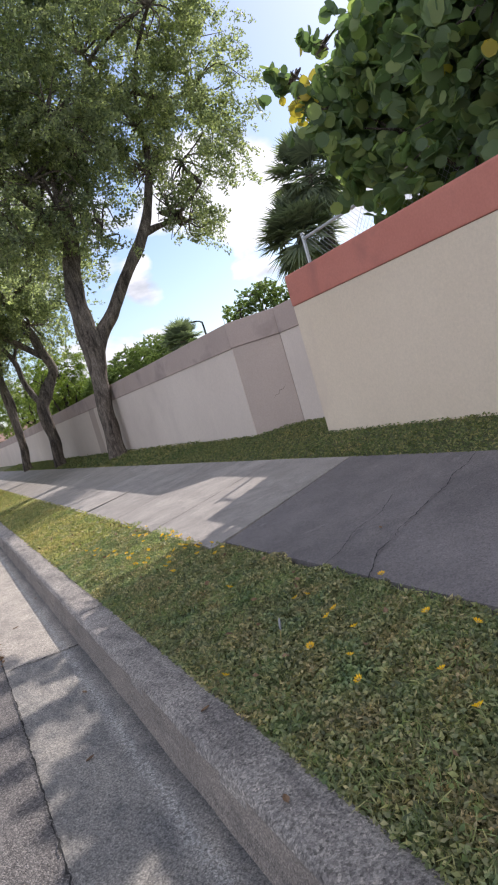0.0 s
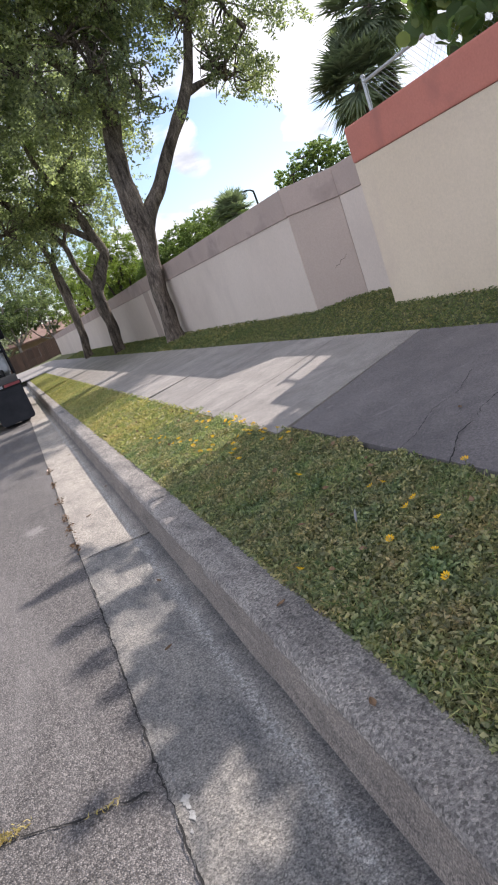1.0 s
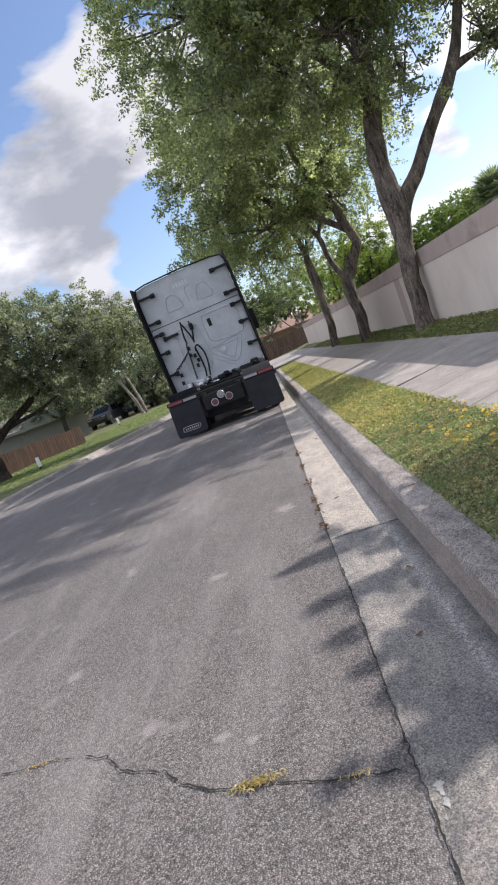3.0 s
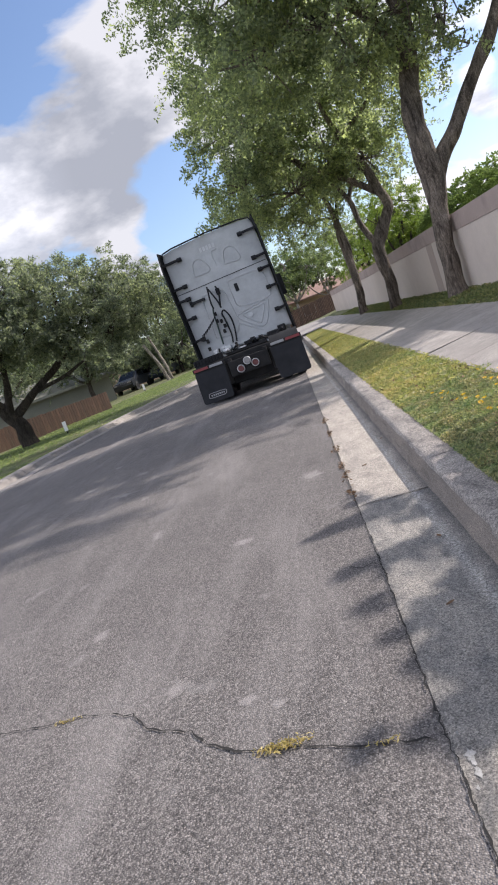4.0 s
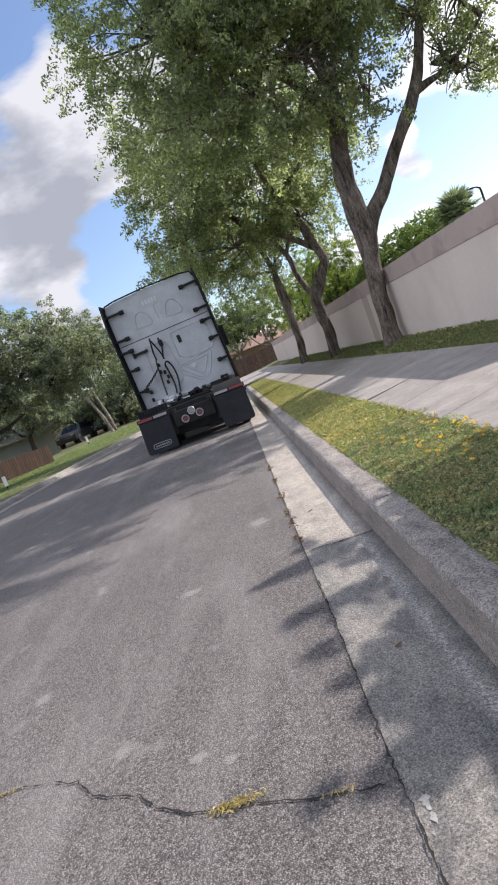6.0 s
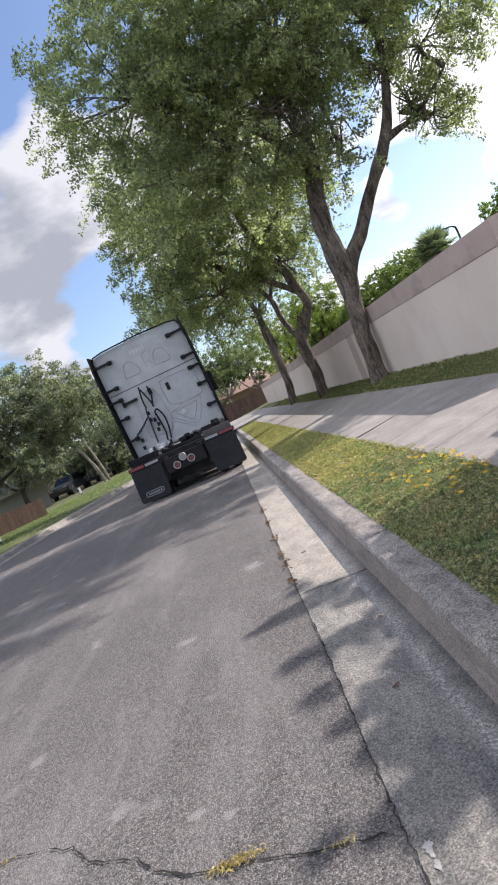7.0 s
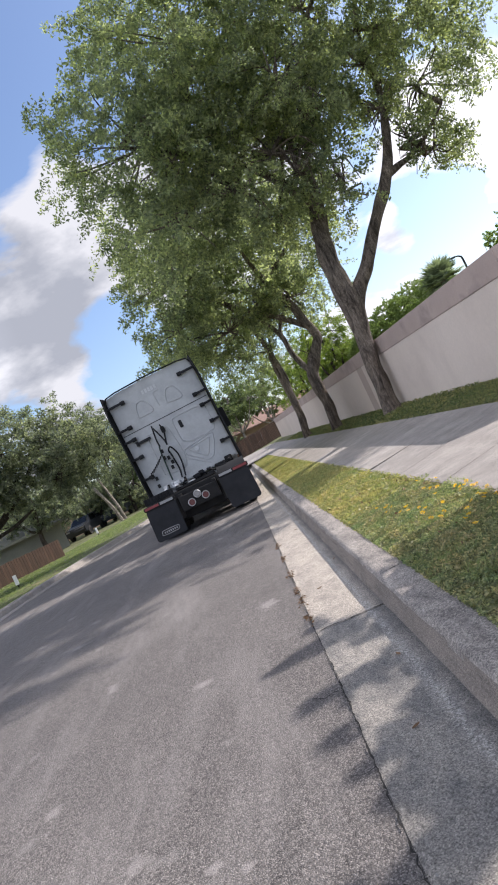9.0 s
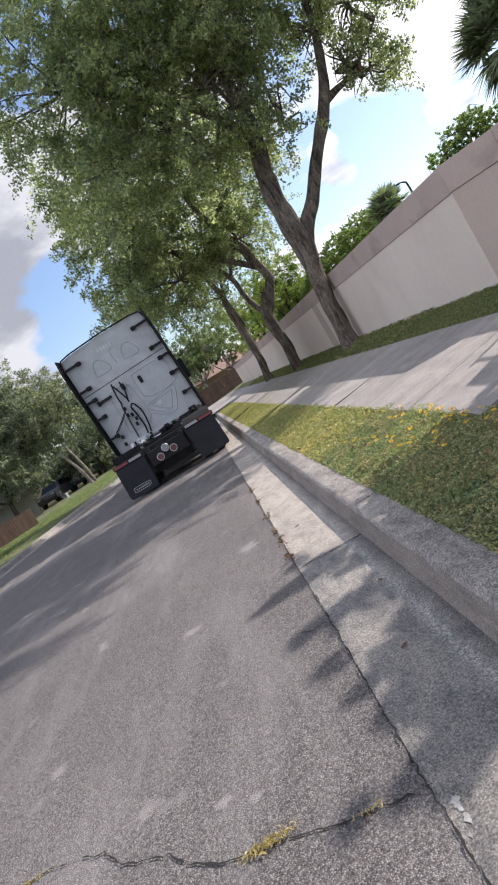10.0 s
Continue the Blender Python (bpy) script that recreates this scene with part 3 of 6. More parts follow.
KERB_FACE, KERB_BACK, WALK_IN, WALK_OUT = 0.53, 0.77, 1.6, 3.3
STRIP_END = 34.0
GROUND_X = (-1500, -300, -80, -40, -22, -14, -10)
RIGHT_X = ((0.69, 0.15), (1.0, 0.185), (1.3, 0.215), (1.64, 0.235), (2.4, 0.3), (3.3, 0.39), (3.6, 0.44), (4.05, 0.5), (4.6, 0.56), (8, 0.5), (20, 0.4), (60, 0.3), (300, 0.0), (1500, 0.0))


def right_ground(x):
    return float(np.interp(x, [p[0] for p in RIGHT_X], [p[1] for p in RIGHT_X]))


def make_ground():
    ys = [-1500, -300, -60, -20, -8] + list(np.arange(-4, 40, 1.0)) + [44, 50, 56, 62, 70, 90, 140, 300, 1500]
    verts, faces = [], []
    for y in ys:
        e = left_edge(min(y, 60))
        row = [(min(x, e - 3.2), y, 0.1) for x in GROUND_X] + [(e - 2.4, y, 0.12), (e - 1.0, y, 0.14), (e - 0.16, y, 0.11), (e - 0.1, y, -0.06), (0.65, y, -0.06)]
        row += [(x, y, z) for x, z in RIGHT_X]
        verts += row
        w = len(row)
    for j in range(len(ys) - 1):
        for i in range(w - 1):
            a = j * w + i
            faces.append((a, a + 1, a + w + 1, a + w))
    ob = mesh_ob("ground", verts, faces, M_SOIL, smooth=False)
    return tagged(ob, "grassy ground with short lawn reaching the horizon", "ground", kind="structure")


def make_road():
    ys = list(np.arange(-30, 62, 0.5)) + [64, 68, 74, 82, 95]
    verts, faces = [], []
    n = 15
    for y in ys:
        e = left_edge(min(y, 60))
        for i in range(n):
            u = i / (n - 1)
            edge = 0.012 * noise.noise(Vector((0, y * 3.1, 0))) + 0.008 * noise.noise(Vector((0, y * 11.0, 4)))
            x = e + (edge - e) * u
            z = 0.05 * math.sin(math.pi * u) + 0.004 * noise.noise(Vector((x * 0.8, y * 0.8, 2)))
            verts.append((x, y, z))
    for j in range(len(ys) - 1):
        for i in range(n - 1):
            a = j * n + i
            faces.append((a, a + 1, a + n + 1, a + n))
    return tagged(mesh_ob("road", verts, faces, M_ROAD, smooth=True), "worn grey asphalt road with exposed pale stones", "road", kind="structure")


def sweep(profile, y0, y1, step=0.25, wob=0.004, seed=0.0):
    """A section (x, z) swept along y, with closed ends."""
    ys = np.linspace(y0, y1, max(2, int((y1 - y0) / step) + 1))
    n = len(profile)
    verts, faces = [], []
    for y in ys:
        for i, (x, z) in enumerate(profile):
            k = wob * noise.noise(Vector((x * 5 + seed, y * 3.0, z * 7)))
            verts.append((x + k, y, z + k * 0.7))
    for j in range(len(ys) - 1):
        for i in range(n):
            a, b = j * n + i, j * n + (i + 1) % n
            faces.append((a, a + n, b + n, b))
    faces.append(tuple(range(n)))
    faces.append(tuple(range((len(ys) - 1) * n, len(ys) * n))[::-1])
    return verts, faces


def make_gutter_and_kerb():
    gutter = tagged(new("gutter"), "stained concrete gutter pan with cross joints", "gutter", kind="structure")
    kerb = tagged(new("kerb"), "weathered speckled concrete kerb with rounded edge", "kerb", kind="structure")
    g_prof = [(-0.008, -0.1), (0.5, -0.1), (0.5, -0.014), (0.44, -0.016), (0.25, -0.008), (-0.008, 0.006)]
    k_prof = [(0.455, -0.1), (0.705, -0.1), (0.705, 0.166), (0.68, 0.172), (0.6, 0.17), (0.548, 0.168), (0.526, 0.163), (0.512, 0.151), (0.506, 0.134), (0.499, 0.1), (0.488, 0.04), (0.468, -0.01)]
    y = 2.38 - 6.1 * 4
    while y < STRIP_END:
        v, f = sweep(g_prof, y + 0.004, y + 6.096, 0.2, 0.004, y)
        mesh_ob("section", v, f, M_GUTTER_PALE if y > 2 else M_GUTTER, gutter, smooth=True)
        v, f = sweep(k_prof, y + 0.004, y + 6.096, 0.1, 0.009, y)
        stone = mesh_ob("kerbstone", v, f, M_KERB, kerb, smooth=True)
        # road-facing side: stained brown and painted darker, as turned from the sun
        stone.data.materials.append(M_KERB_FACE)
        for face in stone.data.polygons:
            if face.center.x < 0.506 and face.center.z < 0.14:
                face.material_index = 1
        y += 6.1
    bm = bmesh.new()
    box(bm, 0.004, 0.6, -26, STRIP_END + 0.4, -0.15, -0.04)
    part("joint_filling", bm, M_JOINT, gutter)
    far = tagged(new("far_kerb"), "pale concrete kerb along the far side of the road", "kerb", kind="structure")
    y = -20.0
    while y < 60:
        verts, faces = [], []
        for k in range(5):
            yy = y + 2.98 * k / 4
            e = left_edge(yy)
            for x, z in ((0.5, 0.005), (0.12, 0.0), (0.04, 0.12), (-0.04, 0.15), (-0.18, 0.15), (-0.18, -0.1), (0.5, -0.1)):
                verts.append((e + x, yy, z + 0.015))
        for k in range(4):
            for i in range(7):
                a, b = k * 7 + i, k * 7 + (i + 1) % 7
                faces.append((a, b, b + 7, a + 7))
        faces += [tuple(range(7))[::-1], tuple(range(28, 35))]
        mesh_ob("kerbstone", verts, faces, M_SLAB, far)
        y += 3.0


def make_pavement():
    pave = tagged(new("pavement"), "concrete pavement in slabs, old dark ones and paler newer ones", "pavement", kind="structure")
    edges = [-9.0, -6.8, -4.6, -2.4, -0.2, 2.62] + [2.62 + 1.52 * k for k in range(1, 34)]
    for y0, y1 in zip(edges, edges[1:]):
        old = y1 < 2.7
        verts, faces = [], []
        nx, ny = 5, 4
        x_in = WALK_IN + (0.05 if old else -0.06)
        tilt = 0.004 * noise.noise(Vector((y0, 3, 1)))
        skew = 0.62 if y0 < 6 else 0.3
        for j in range(ny + 1):
            for i in range(nx + 1):
                u, w = i / nx, j / ny
                x = x_in + (WALK_OUT - x_in) * u
                y = y0 + 0.006 + (y1 - y0 - 0.012) * w + skew * (u - 0.5)
                verts.append((x, y, right_ground(x) + 0.035 + tilt * (w - 0.5) + 0.003 * noise.noise(Vector((x, y, 5)))))
        top = len(verts)
        verts += [(x, y, z - 0.12) for x, y, z in verts]
        r = nx + 1
        for j in range(ny):
            for i in range(nx):
                a = j * r + i
                faces.append((a, a + 1, a + r + 1, a + r))
        ring = list(range(nx)) + [nx + r * j for j in range(ny)] + [r * ny + nx - i for i in range(nx)] + [r * (ny - j) for j in range(ny)]
        for a, b in zip(ring, ring[1:] + ring[:1]):
            faces.append((b, a, a + top, b + top))
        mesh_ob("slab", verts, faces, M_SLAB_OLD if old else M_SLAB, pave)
    # a crack that runs across an old slab
    pts = [(1.6, 0.5), (1.7, 0.58), (1.87, 0.74), (2.02, 0.78), (2.12, 0.86), (2.3, 0.92), (2.53, 1.02), (2.7, 1.06), (2.85, 1.17), (3.05, 1.22), (3.28, 1.34)]
    crack_strip("crack", pts, 0.011, lambda x, y: right_ground(x) + 0.046, pave)
    crack_strip("crack", [(1.58, 0.92), (1.8, 1.0), (2.04, 1.18), (2.27, 1.22), (2.55, 1.42)], 0.006, lambda x, y: right_ground(x) + 0.046, pave)
    apron = [(-0.2, 34.2), (4.0, 34.2), (4.0, 56.0), (30.0, 56.0), (30.0, 62.0), (-0.5, 62.0)]
    v = [(x, y, 0.2 if x < 1 else 0.42) for x, y in apron]
    ob = mesh_ob("side_street", v, [tuple(range(6))], M_SLAB)
    tagged(ob, "pale concrete apron where a side street joins", "road", kind="structure")


def crack_strip(name, pts, width, height, parent, mat=None):
    rng = np.random.default_rng(7)
    verts, faces = [], []
    fine = []
    for (x0, y0), (x1, y1) in zip(pts, pts[1:]):
        n = max(2, int(math.hypot(x1 - x0, y1 - y0) / 0.022))
        for k in range(n):
            t = k / n
            fine.append((x0 + (x1 - x0) * t + rng.normal() * 0.003, y0 + (y1 - y0) * t + rng.normal() * 0.004))
    fine.append(pts[-1])
    for i, (x, y) in enumerate(fine):
        a, b = fine[max(i - 1, 0)], fine[min(i + 1, len(fine) - 1)]
        dx, dy = b[0] - a[0], b[1] - a[1]
        ln = math.hypot(dx, dy) or 1
        w = width * rng.uniform(0.12, 1.0) ** 1.3 * 0.5
        for s in (-1, 1):
            px, py = x - dy / ln * w * s, y + dx / ln * w * s
            verts.append((px, py, height(px, py)))
    for i in range(len(fine) - 1):
        faces.append((2 * i, 2 * i + 1, 2 * i + 3, 2 * i + 2))
    return mesh_ob(name, verts, faces, mat or M_CRACK, parent)


def make_walls():
    far = tagged(new("wall_1"), "grey-pink stucco boundary wall with a mauve-brown top band", "wall", kind="structure")
    y, first = 6.75, True
    while y < 54:
        ln = 6.1
        bm = bmesh.new()
        box(bm, 4.3, 4.5, y, y + ln - 0.004, 0.2, 1.9, 0.004)
        part("panel", bm, M_WALL, far)
        bm = bmesh.new()
        box(bm, 4.282, 4.518, y - 0.003, y + ln - 0.001, 1.9, 2.28, 0.012)
        part("band", bm, M_BAND, far)
        y += ln
    bm = bmesh.new()
    box(bm, 4.295, 4.4, 16.6, 17.3, 0.25, 1.897, 0.002)
    part("repainted_patch", bm, M_WALL_PATCH, far, "darker repainted strip of wall")
    # the wall steps back slantwise, then runs on behind the cream wall
    back = tagged(new("wall_2"), "set-back end of the stucco wall with a darker slanting face", "wall", kind="structure")

    def slanted(name, plan, z0, z1, mat, label=""):
        bm = bmesh.new()
        lo = [bm.verts.new((x, y, z0)) for x, y in plan]
        hi = [bm.verts.new((x, y, z1)) for x, y in plan]
        bm.faces.new(lo[::-1])
        bm.faces.new(hi)
        for k in range(4):
            bm.faces.new((lo[k], lo[(k + 1) % 4], hi[(k + 1) % 4], hi[k]))
        bmesh.ops.recalc_face_normals(bm, faces=bm.faces[:])
        bmesh.ops.bevel(bm, geom=bm.edges[:], offset=0.006, segments=1, affect="EDGES", clamp_overlap=True)
        return part(name, bm, mat, back, label)

    slanted("panel", [(4.3, 6.745), (4.83, 6.17), (5.0, 6.25), (4.5, 6.745)], 0.2, 1.91, M_WALL_PATCH, "darker slanting face of wall")
    slanted("band", [(4.282, 6.742), (4.815, 6.155), (5.02, 6.25), (4.518, 6.742)], 1.91, 2.285, M_BAND)
    slanted("panel", [(4.83, 4.2), (5.0, 4.2), (5.0, 6.245), (4.83, 6.165)], 0.2, 1.91, M_WALL)
    slanted("band", [(4.812, 4.2), (5.02, 4.2), (5.02, 6.245), (4.812, 6.15)], 1.91, 2.285, M_BAND)
    bm = bmesh.new()
    line = [(0.55, 1.02), (0.6, 1.06), (0.66, 1.06), (0.7, 1.11), (0.78, 1.12), (0.84, 1.17)]
    tube(bm, [(4.3 + 0.53 * u - 0.001, 6.745 - 0.575 * u - 0.001, z) for u, z in line], [0.001, 0.003, 0.002, 0.003, 0.002, 0.001], 4)
    part("crack", bm, M_CRACK, back)
    near = tagged(new("wall_3"), "taller cream stucco wall with a faded red top band", "wall", kind="structure")
    for a, b in ((-9.0, -2.3), (-2.3, 4.45)):
        bm = bmesh.new()
        box(bm, 4.1, 4.3, a, b - 0.003, 0.2, 2.04, 0.006)
        part("panel", bm, M_CREAM, near)
        bm = bmesh.new()
        box(bm, 4.084, 4.316, a, b - 0.001, 2.04, 2.4, 0.02)
        part("band", bm, M_RED, near)


make_ground()
make_road()
make_gutter_and_kerb()
make_pavement()
make_walls()
edge_line = tagged(new("gutter_joint"), "dark open joint between asphalt and gutter", "joint", kind="structure")
crack_strip("crack", [(-0.009 + 0.006 * math.sin(k * 1.7), -8 + k * 0.6) for k in range(62)], 0.011, lambda x, y: 0.012, edge_line)
road_mark = tagged(new("road_crack"), "jagged dark crack across the asphalt", "crack", kind="structure")
crack_strip("crack", [(-2.3, 0.86), (-1.95, 0.74), (-1.58, 0.68), (-1.44, 0.676), (-1.29, 0.628), (-1.18, 0.571), (-1.085, 0.442), (-0.89, 0.341), (-0.81, 0.24), (-0.68, 0.15), (-0.586, 0.126), (-0.458, 0.089), (-0.364, 0.052), (-0.275, 0.012), (-0.187, -0.006), (-0.1, -0.019), (0.0, -0.034)], 0.0125, lambda x, y: 0.006 + 0.05 * math.sin(math.pi * min(1, max(0, (x + 7.2) / 7.2))), road_mark)


# ---- trees by the wall ----
tree("street_tree", (3.95, 13.8, 0.45), [
    ([(0, 0.1, -0.1), (0.01, 0.13, 0.2), (0.02, 0.2, 1.05), (0.09, 0.2, 1.77), (0.16, 0.2, 2.48), (0.2, 0.2, 2.99), (0.16, 0.2, 3.95), (0.25, 0.2, 4.65), (0.42, 0.2, 5.32), (0.57, 0.2, 6.0), (0.5, 0.1, 7.6), (0.2, 0, 9.4)], [0.29, 0.225, 0.195, 0.215, 0.235, 0.28, 0.235, 0.215, 0.18, 0.16, 0.11, 0.05]),
    ([(0.28, 0.2, 2.75), (0.6, 0.2, 3.2), (1.01, 0.2, 3.65), (1.45, 0.2, 4.22), (1.91, 0.2, 4.79), (2.35, 0.2, 5.36), (2.67, 0.2, 5.98), (2.9, 0.2, 6.63), (3.1, 0.2, 7.29), (3.3, 0.3, 9.0)], [0.2, 0.185, 0.165, 0.15, 0.15, 0.145, 0.115, 0.1, 0.08, 0.04]),
    ([(2.36, 0.2, 5.35), (2.75, 0.2, 5.47), (3.09, 0.2, 5.55), (3.6, 0.3, 5.8), (4.5, 0.4, 6.5)], [0.1, 0.085, 0.07, 0.05, 0.03]),
    ([(0.45, 0.2, 5.5), (-0.5, 0.0, 6.7), (-1.9, -0.3, 7.6), (-3.3, -0.5, 8.4)], [0.13, 0.1, 0.075, 0.04]),
    ([(0.55, 0.2, 6.2), (1.3, 0.2, 7.6), (2.0, 0.0, 9.4)], [0.1, 0.08, 0.04]),
], [
    (-2.9, -0.4, 8.2, 2.3, 2.4, 1.9), (-1.0, -0.3, 10.2, 2.8, 2.6, 2.1), (2.2, 0.2, 10.0, 2.9, 2.6, 2.0), (-0.6, 0, 7.4, 2.0, 2.0, 1.5),
    (-2.9, -0.6, 6.2, 1.7, 1.7, 1.1), (4.2, 0.5, 7.2, 1.6, 1.7, 1.2), (5.0, 0.4, 9.0, 1.7, 2.0, 1.6), (3.2, 0.5, 8.2, 1.3, 1.5, 0.9), (0.6, 0.4, 12.0, 3.4, 2.8, 1.6),
    (3.9, 0.6, 5.6, 1.0, 0.9, 0.5), (-0.5, 0.5, 5.6, 1.1, 1.1, 0.7), (1.2, 0.3, 8.6, 1.4, 1.5, 1.2), (-0.3, -1.0, 6.6, 1.3, 1.0, 1.1), (0.9, -0.7, 7.2, 1.2, 1.0, 0.9), (1.2, 0.5, 6.4, 0.8, 0.8, 0.7), (-1.4, -0.8, 8.6, 1.6, 1.4, 1.4),
    (-1.3, -1.0, 6.1, 1.3, 0.8, 0.9), (0.1, -0.9, 5.9, 0.8, 0.6, 0.7), (-2.4, -1.3, 7.2, 1.5, 0.9, 1.0), (0.4, -1.2, 7.8, 1.4, 0.8, 1.2), (2.9, 0.1, 6.9, 0.7, 0.7, 0.7), (3.3, 0.2, 5.9, 0.6, 0.5, 0.35), (4.2, -1.9, 11.3, 2.3, 1.6, 1.3), (3.2, -2.0, 9.8, 1.3, 1.0, 0.9), (1.0, -0.6, 5.2, 0.5, 0.5, 0.45),
], M_LEAF, M_BARK, "large leafy street tree with forked trunk beside the wall", 3, gap=-0.21, clumps=3500, per=74, radius=0.32, length=0.105, width=0.052, hang=0.6, shell=0.35, group="street trees along the wall")
tree("street_tree", (3.6, 20.4, 0.45), [
    ([(0, 0, -0.1), (-0.03, 0, 0.1), (0.0, 0, 1.06), (-0.05, 0, 1.92), (0.17, 0, 2.44), (0.54, 0, 2.93), (0.67, 0, 3.25), (0.48, 0, 3.88), (0.36, 0, 4.44), (0.07, 0, 5.12), (-0.3, 0, 6.2), (-0.6, 0, 7.6)], [0.25, 0.2, 0.19, 0.215, 0.215, 0.17, 0.165, 0.155, 0.14, 0.12, 0.08, 0.05]),
    ([(0.0, 0, 2.1), (-0.35, 0, 2.9), (-0.45, 0.1, 3.8), (-1.0, 0.1, 4.8)], [0.12, 0.1, 0.08, 0.05]),
    ([(0.55, 0, 3.6), (-0.2, 0, 4.3), (-1.0, 0, 4.9), (-1.8, 0, 5.6), (-3.0, -0.3, 6.4)], [0.11, 0.1, 0.08, 0.07, 0.04]),
    ([(-0.2, 0, 5.6), (1.0, 0, 6.4), (1.8, 0, 7.2)], [0.09, 0.07, 0.04]),
], [
    (-3.0, -0.4, 6.9, 2.0, 2.2, 1.8), (-1.2, 0, 8.2, 2.8, 2.6, 2.2), (1.4, 0, 7.2, 2.0, 2.0, 1.6), (-3.6, -0.6, 5.2, 1.5, 1.6, 0.9), (-2.0, 0, 4.6, 1.5, 1.4, 0.7), (-0.6, 0.2, 5.4, 1.4, 1.5, 0.9), (0.4, 0, 4.8, 0.8, 0.8, 0.45),
], M_LEAF, M_BARK, "street tree with a bent trunk beside the wall", 4, clumps=1700, per=58, radius=0.32, length=0.12, width=0.06, hang=0.8, shell=0.35, group="street trees along the wall")
tree("street_tree", (3.35, 27.5, 0.45), [
    ([(0, 0, -0.1), (-0.03, 0, 0.2), (0.07, 0, 1.36), (0.04, 0, 2.46), (-0.02, 0, 3.71), (0.0, 0, 4.38), (-0.3, 0, 5.6), (-0.5, 0, 6.6)], [0.24, 0.19, 0.17, 0.185, 0.145, 0.13, 0.09, 0.05]),
    ([(0.05, 0, 2.2), (0.2, 0, 2.9), (0.1, 0, 4.2), (0.6, 0, 5.6)], [0.1, 0.09, 0.07, 0.04]),
], [
    (-2.2, 0, 6.3, 2.4, 2.4, 1.8), (0.2, 0, 7.2, 2.8, 2.6, 2.0), (2.4, 0, 6.4, 2.0, 2.0, 1.6), (-3.4, -0.3, 5.0, 1.8, 1.8, 1.0), (-1.0, 0, 4.4, 1.5, 1.4, 0.7),
], M_LEAF, M_BARK, "street tree with a leaning trunk beside the wall", 5, clumps=900, per=55, radius=0.36, length=0.14, width=0.07, hang=0.7, group="street trees along the wall")


def simple_tree(name, x, y, z, h, w, mat, seed, label, bark=M_BARK_OAK, low=0.25, clumps=420, per=45, leaf=0.2, category="tree", group="", lean=0.0, stem=1.0):
    """A tree seen from afar: forked trunk and an uneven crown of clumps."""
    rng = np.random.default_rng(seed)
    limbs = [([(0, 0, -0.2), (lean * 0.3, 0, h * 0.18), (lean * 0.7, 0.05 * w, h * 0.4), (lean, 0, h * 0.7)], [0.03 * h * stem, 0.022 * h * stem, 0.017 * h * stem, 0.008 * h * stem])]
    blobs = []
    for k in range(7):
        a = k * 2.4 + rng.uniform(0, 1)
        r = w * 0.33 * rng.uniform(0.5, 1.2)
        zz = h * rng.uniform(low + 0.18, 0.82)
        blobs.append((lean + r * math.cos(a), r * math.sin(a), zz, w * rng.uniform(0.2, 0.32), w * rng.uniform(0.2, 0.3), h * rng.uniform(0.12, 0.2)))
    for k in range(3):
        b = blobs[k * 2]
        limbs.append(([(lean * 0.5, 0, h * 0.26), ((b[0] + lean * 0.5) / 2, b[1] / 2, h * 0.36), (b[0], b[1], b[2])], [0.015 * h * stem, 0.011 * h * stem, 0.005 * h * stem]))
    return tree(name, (x, y, z), limbs, blobs, mat, bark, label, seed, clumps, per, 0.06 * w, leaf, leaf * 0.55, 0.35, 0.3, 6, group, category)


# ---- far side of the road ----
tree("live_oak", (-11.6, 24.0, 0.1), [
    ([(0, 0, -0.2), (-0.1, 0, 0.8), (-0.5, 0, 1.6), (-1.1, 0, 2.6), (-1.4, 0, 4.4)], [0.42, 0.3, 0.27, 0.22, 0.1]),
    ([(-0.3, 0, 1.2), (0.7, 0.2, 1.9), (1.9, 0.5, 2.6), (3.0, 0.7, 3.4), (4.2, 0.9, 4.6)], [0.19, 0.165, 0.14, 0.1, 0.05]),
    ([(-0.4, 0, 1.4), (0.2, -0.5, 2.6), (0.6, -0.8, 4.0), (0.8, -0.8, 5.6)], [0.17, 0.14, 0.1, 0.05]),
    ([(1.0, 0.3, 2.0), (2.4, 0.2, 2.2), (3.4, 0.0, 2.5)], [0.1, 0.08, 0.04]),
], [
    (0.2, 0, 5.3, 2.8, 2.8, 1.8), (3.0, 0.6, 5.1, 2.7, 2.6, 1.7), (-2.6, 0, 5.3, 2.9, 2.8, 1.9), (5.2, 1.2, 4.5, 2.0, 2.0, 1.6), (1.6, -0.6, 4.2, 1.8, 1.8, 1.1), (4.6, 0.6, 3.2, 1.4, 1.4, 0.9), (-1.4, -0.8, 4.0, 1.8, 1.8, 1.1), (1.4, 0.2, 6.4, 2.0, 2.0, 0.8), (-1.6, 0.2, 6.7, 1.6, 1.8, 0.7), (6.4, 2.6, 4.0, 1.5, 1.6, 1.4), (3.0, 0.4, 3.6, 1.3, 1.3, 0.8),
], M_LEAF_OAK, M_BARK_OAK, "broad grey-green live oak with thick spreading limbs", 8, clumps=2500, per=62, radius=0.32, length=0.12, width=0.06, shell=0.35, gap=-0.36, group="trees across the road")
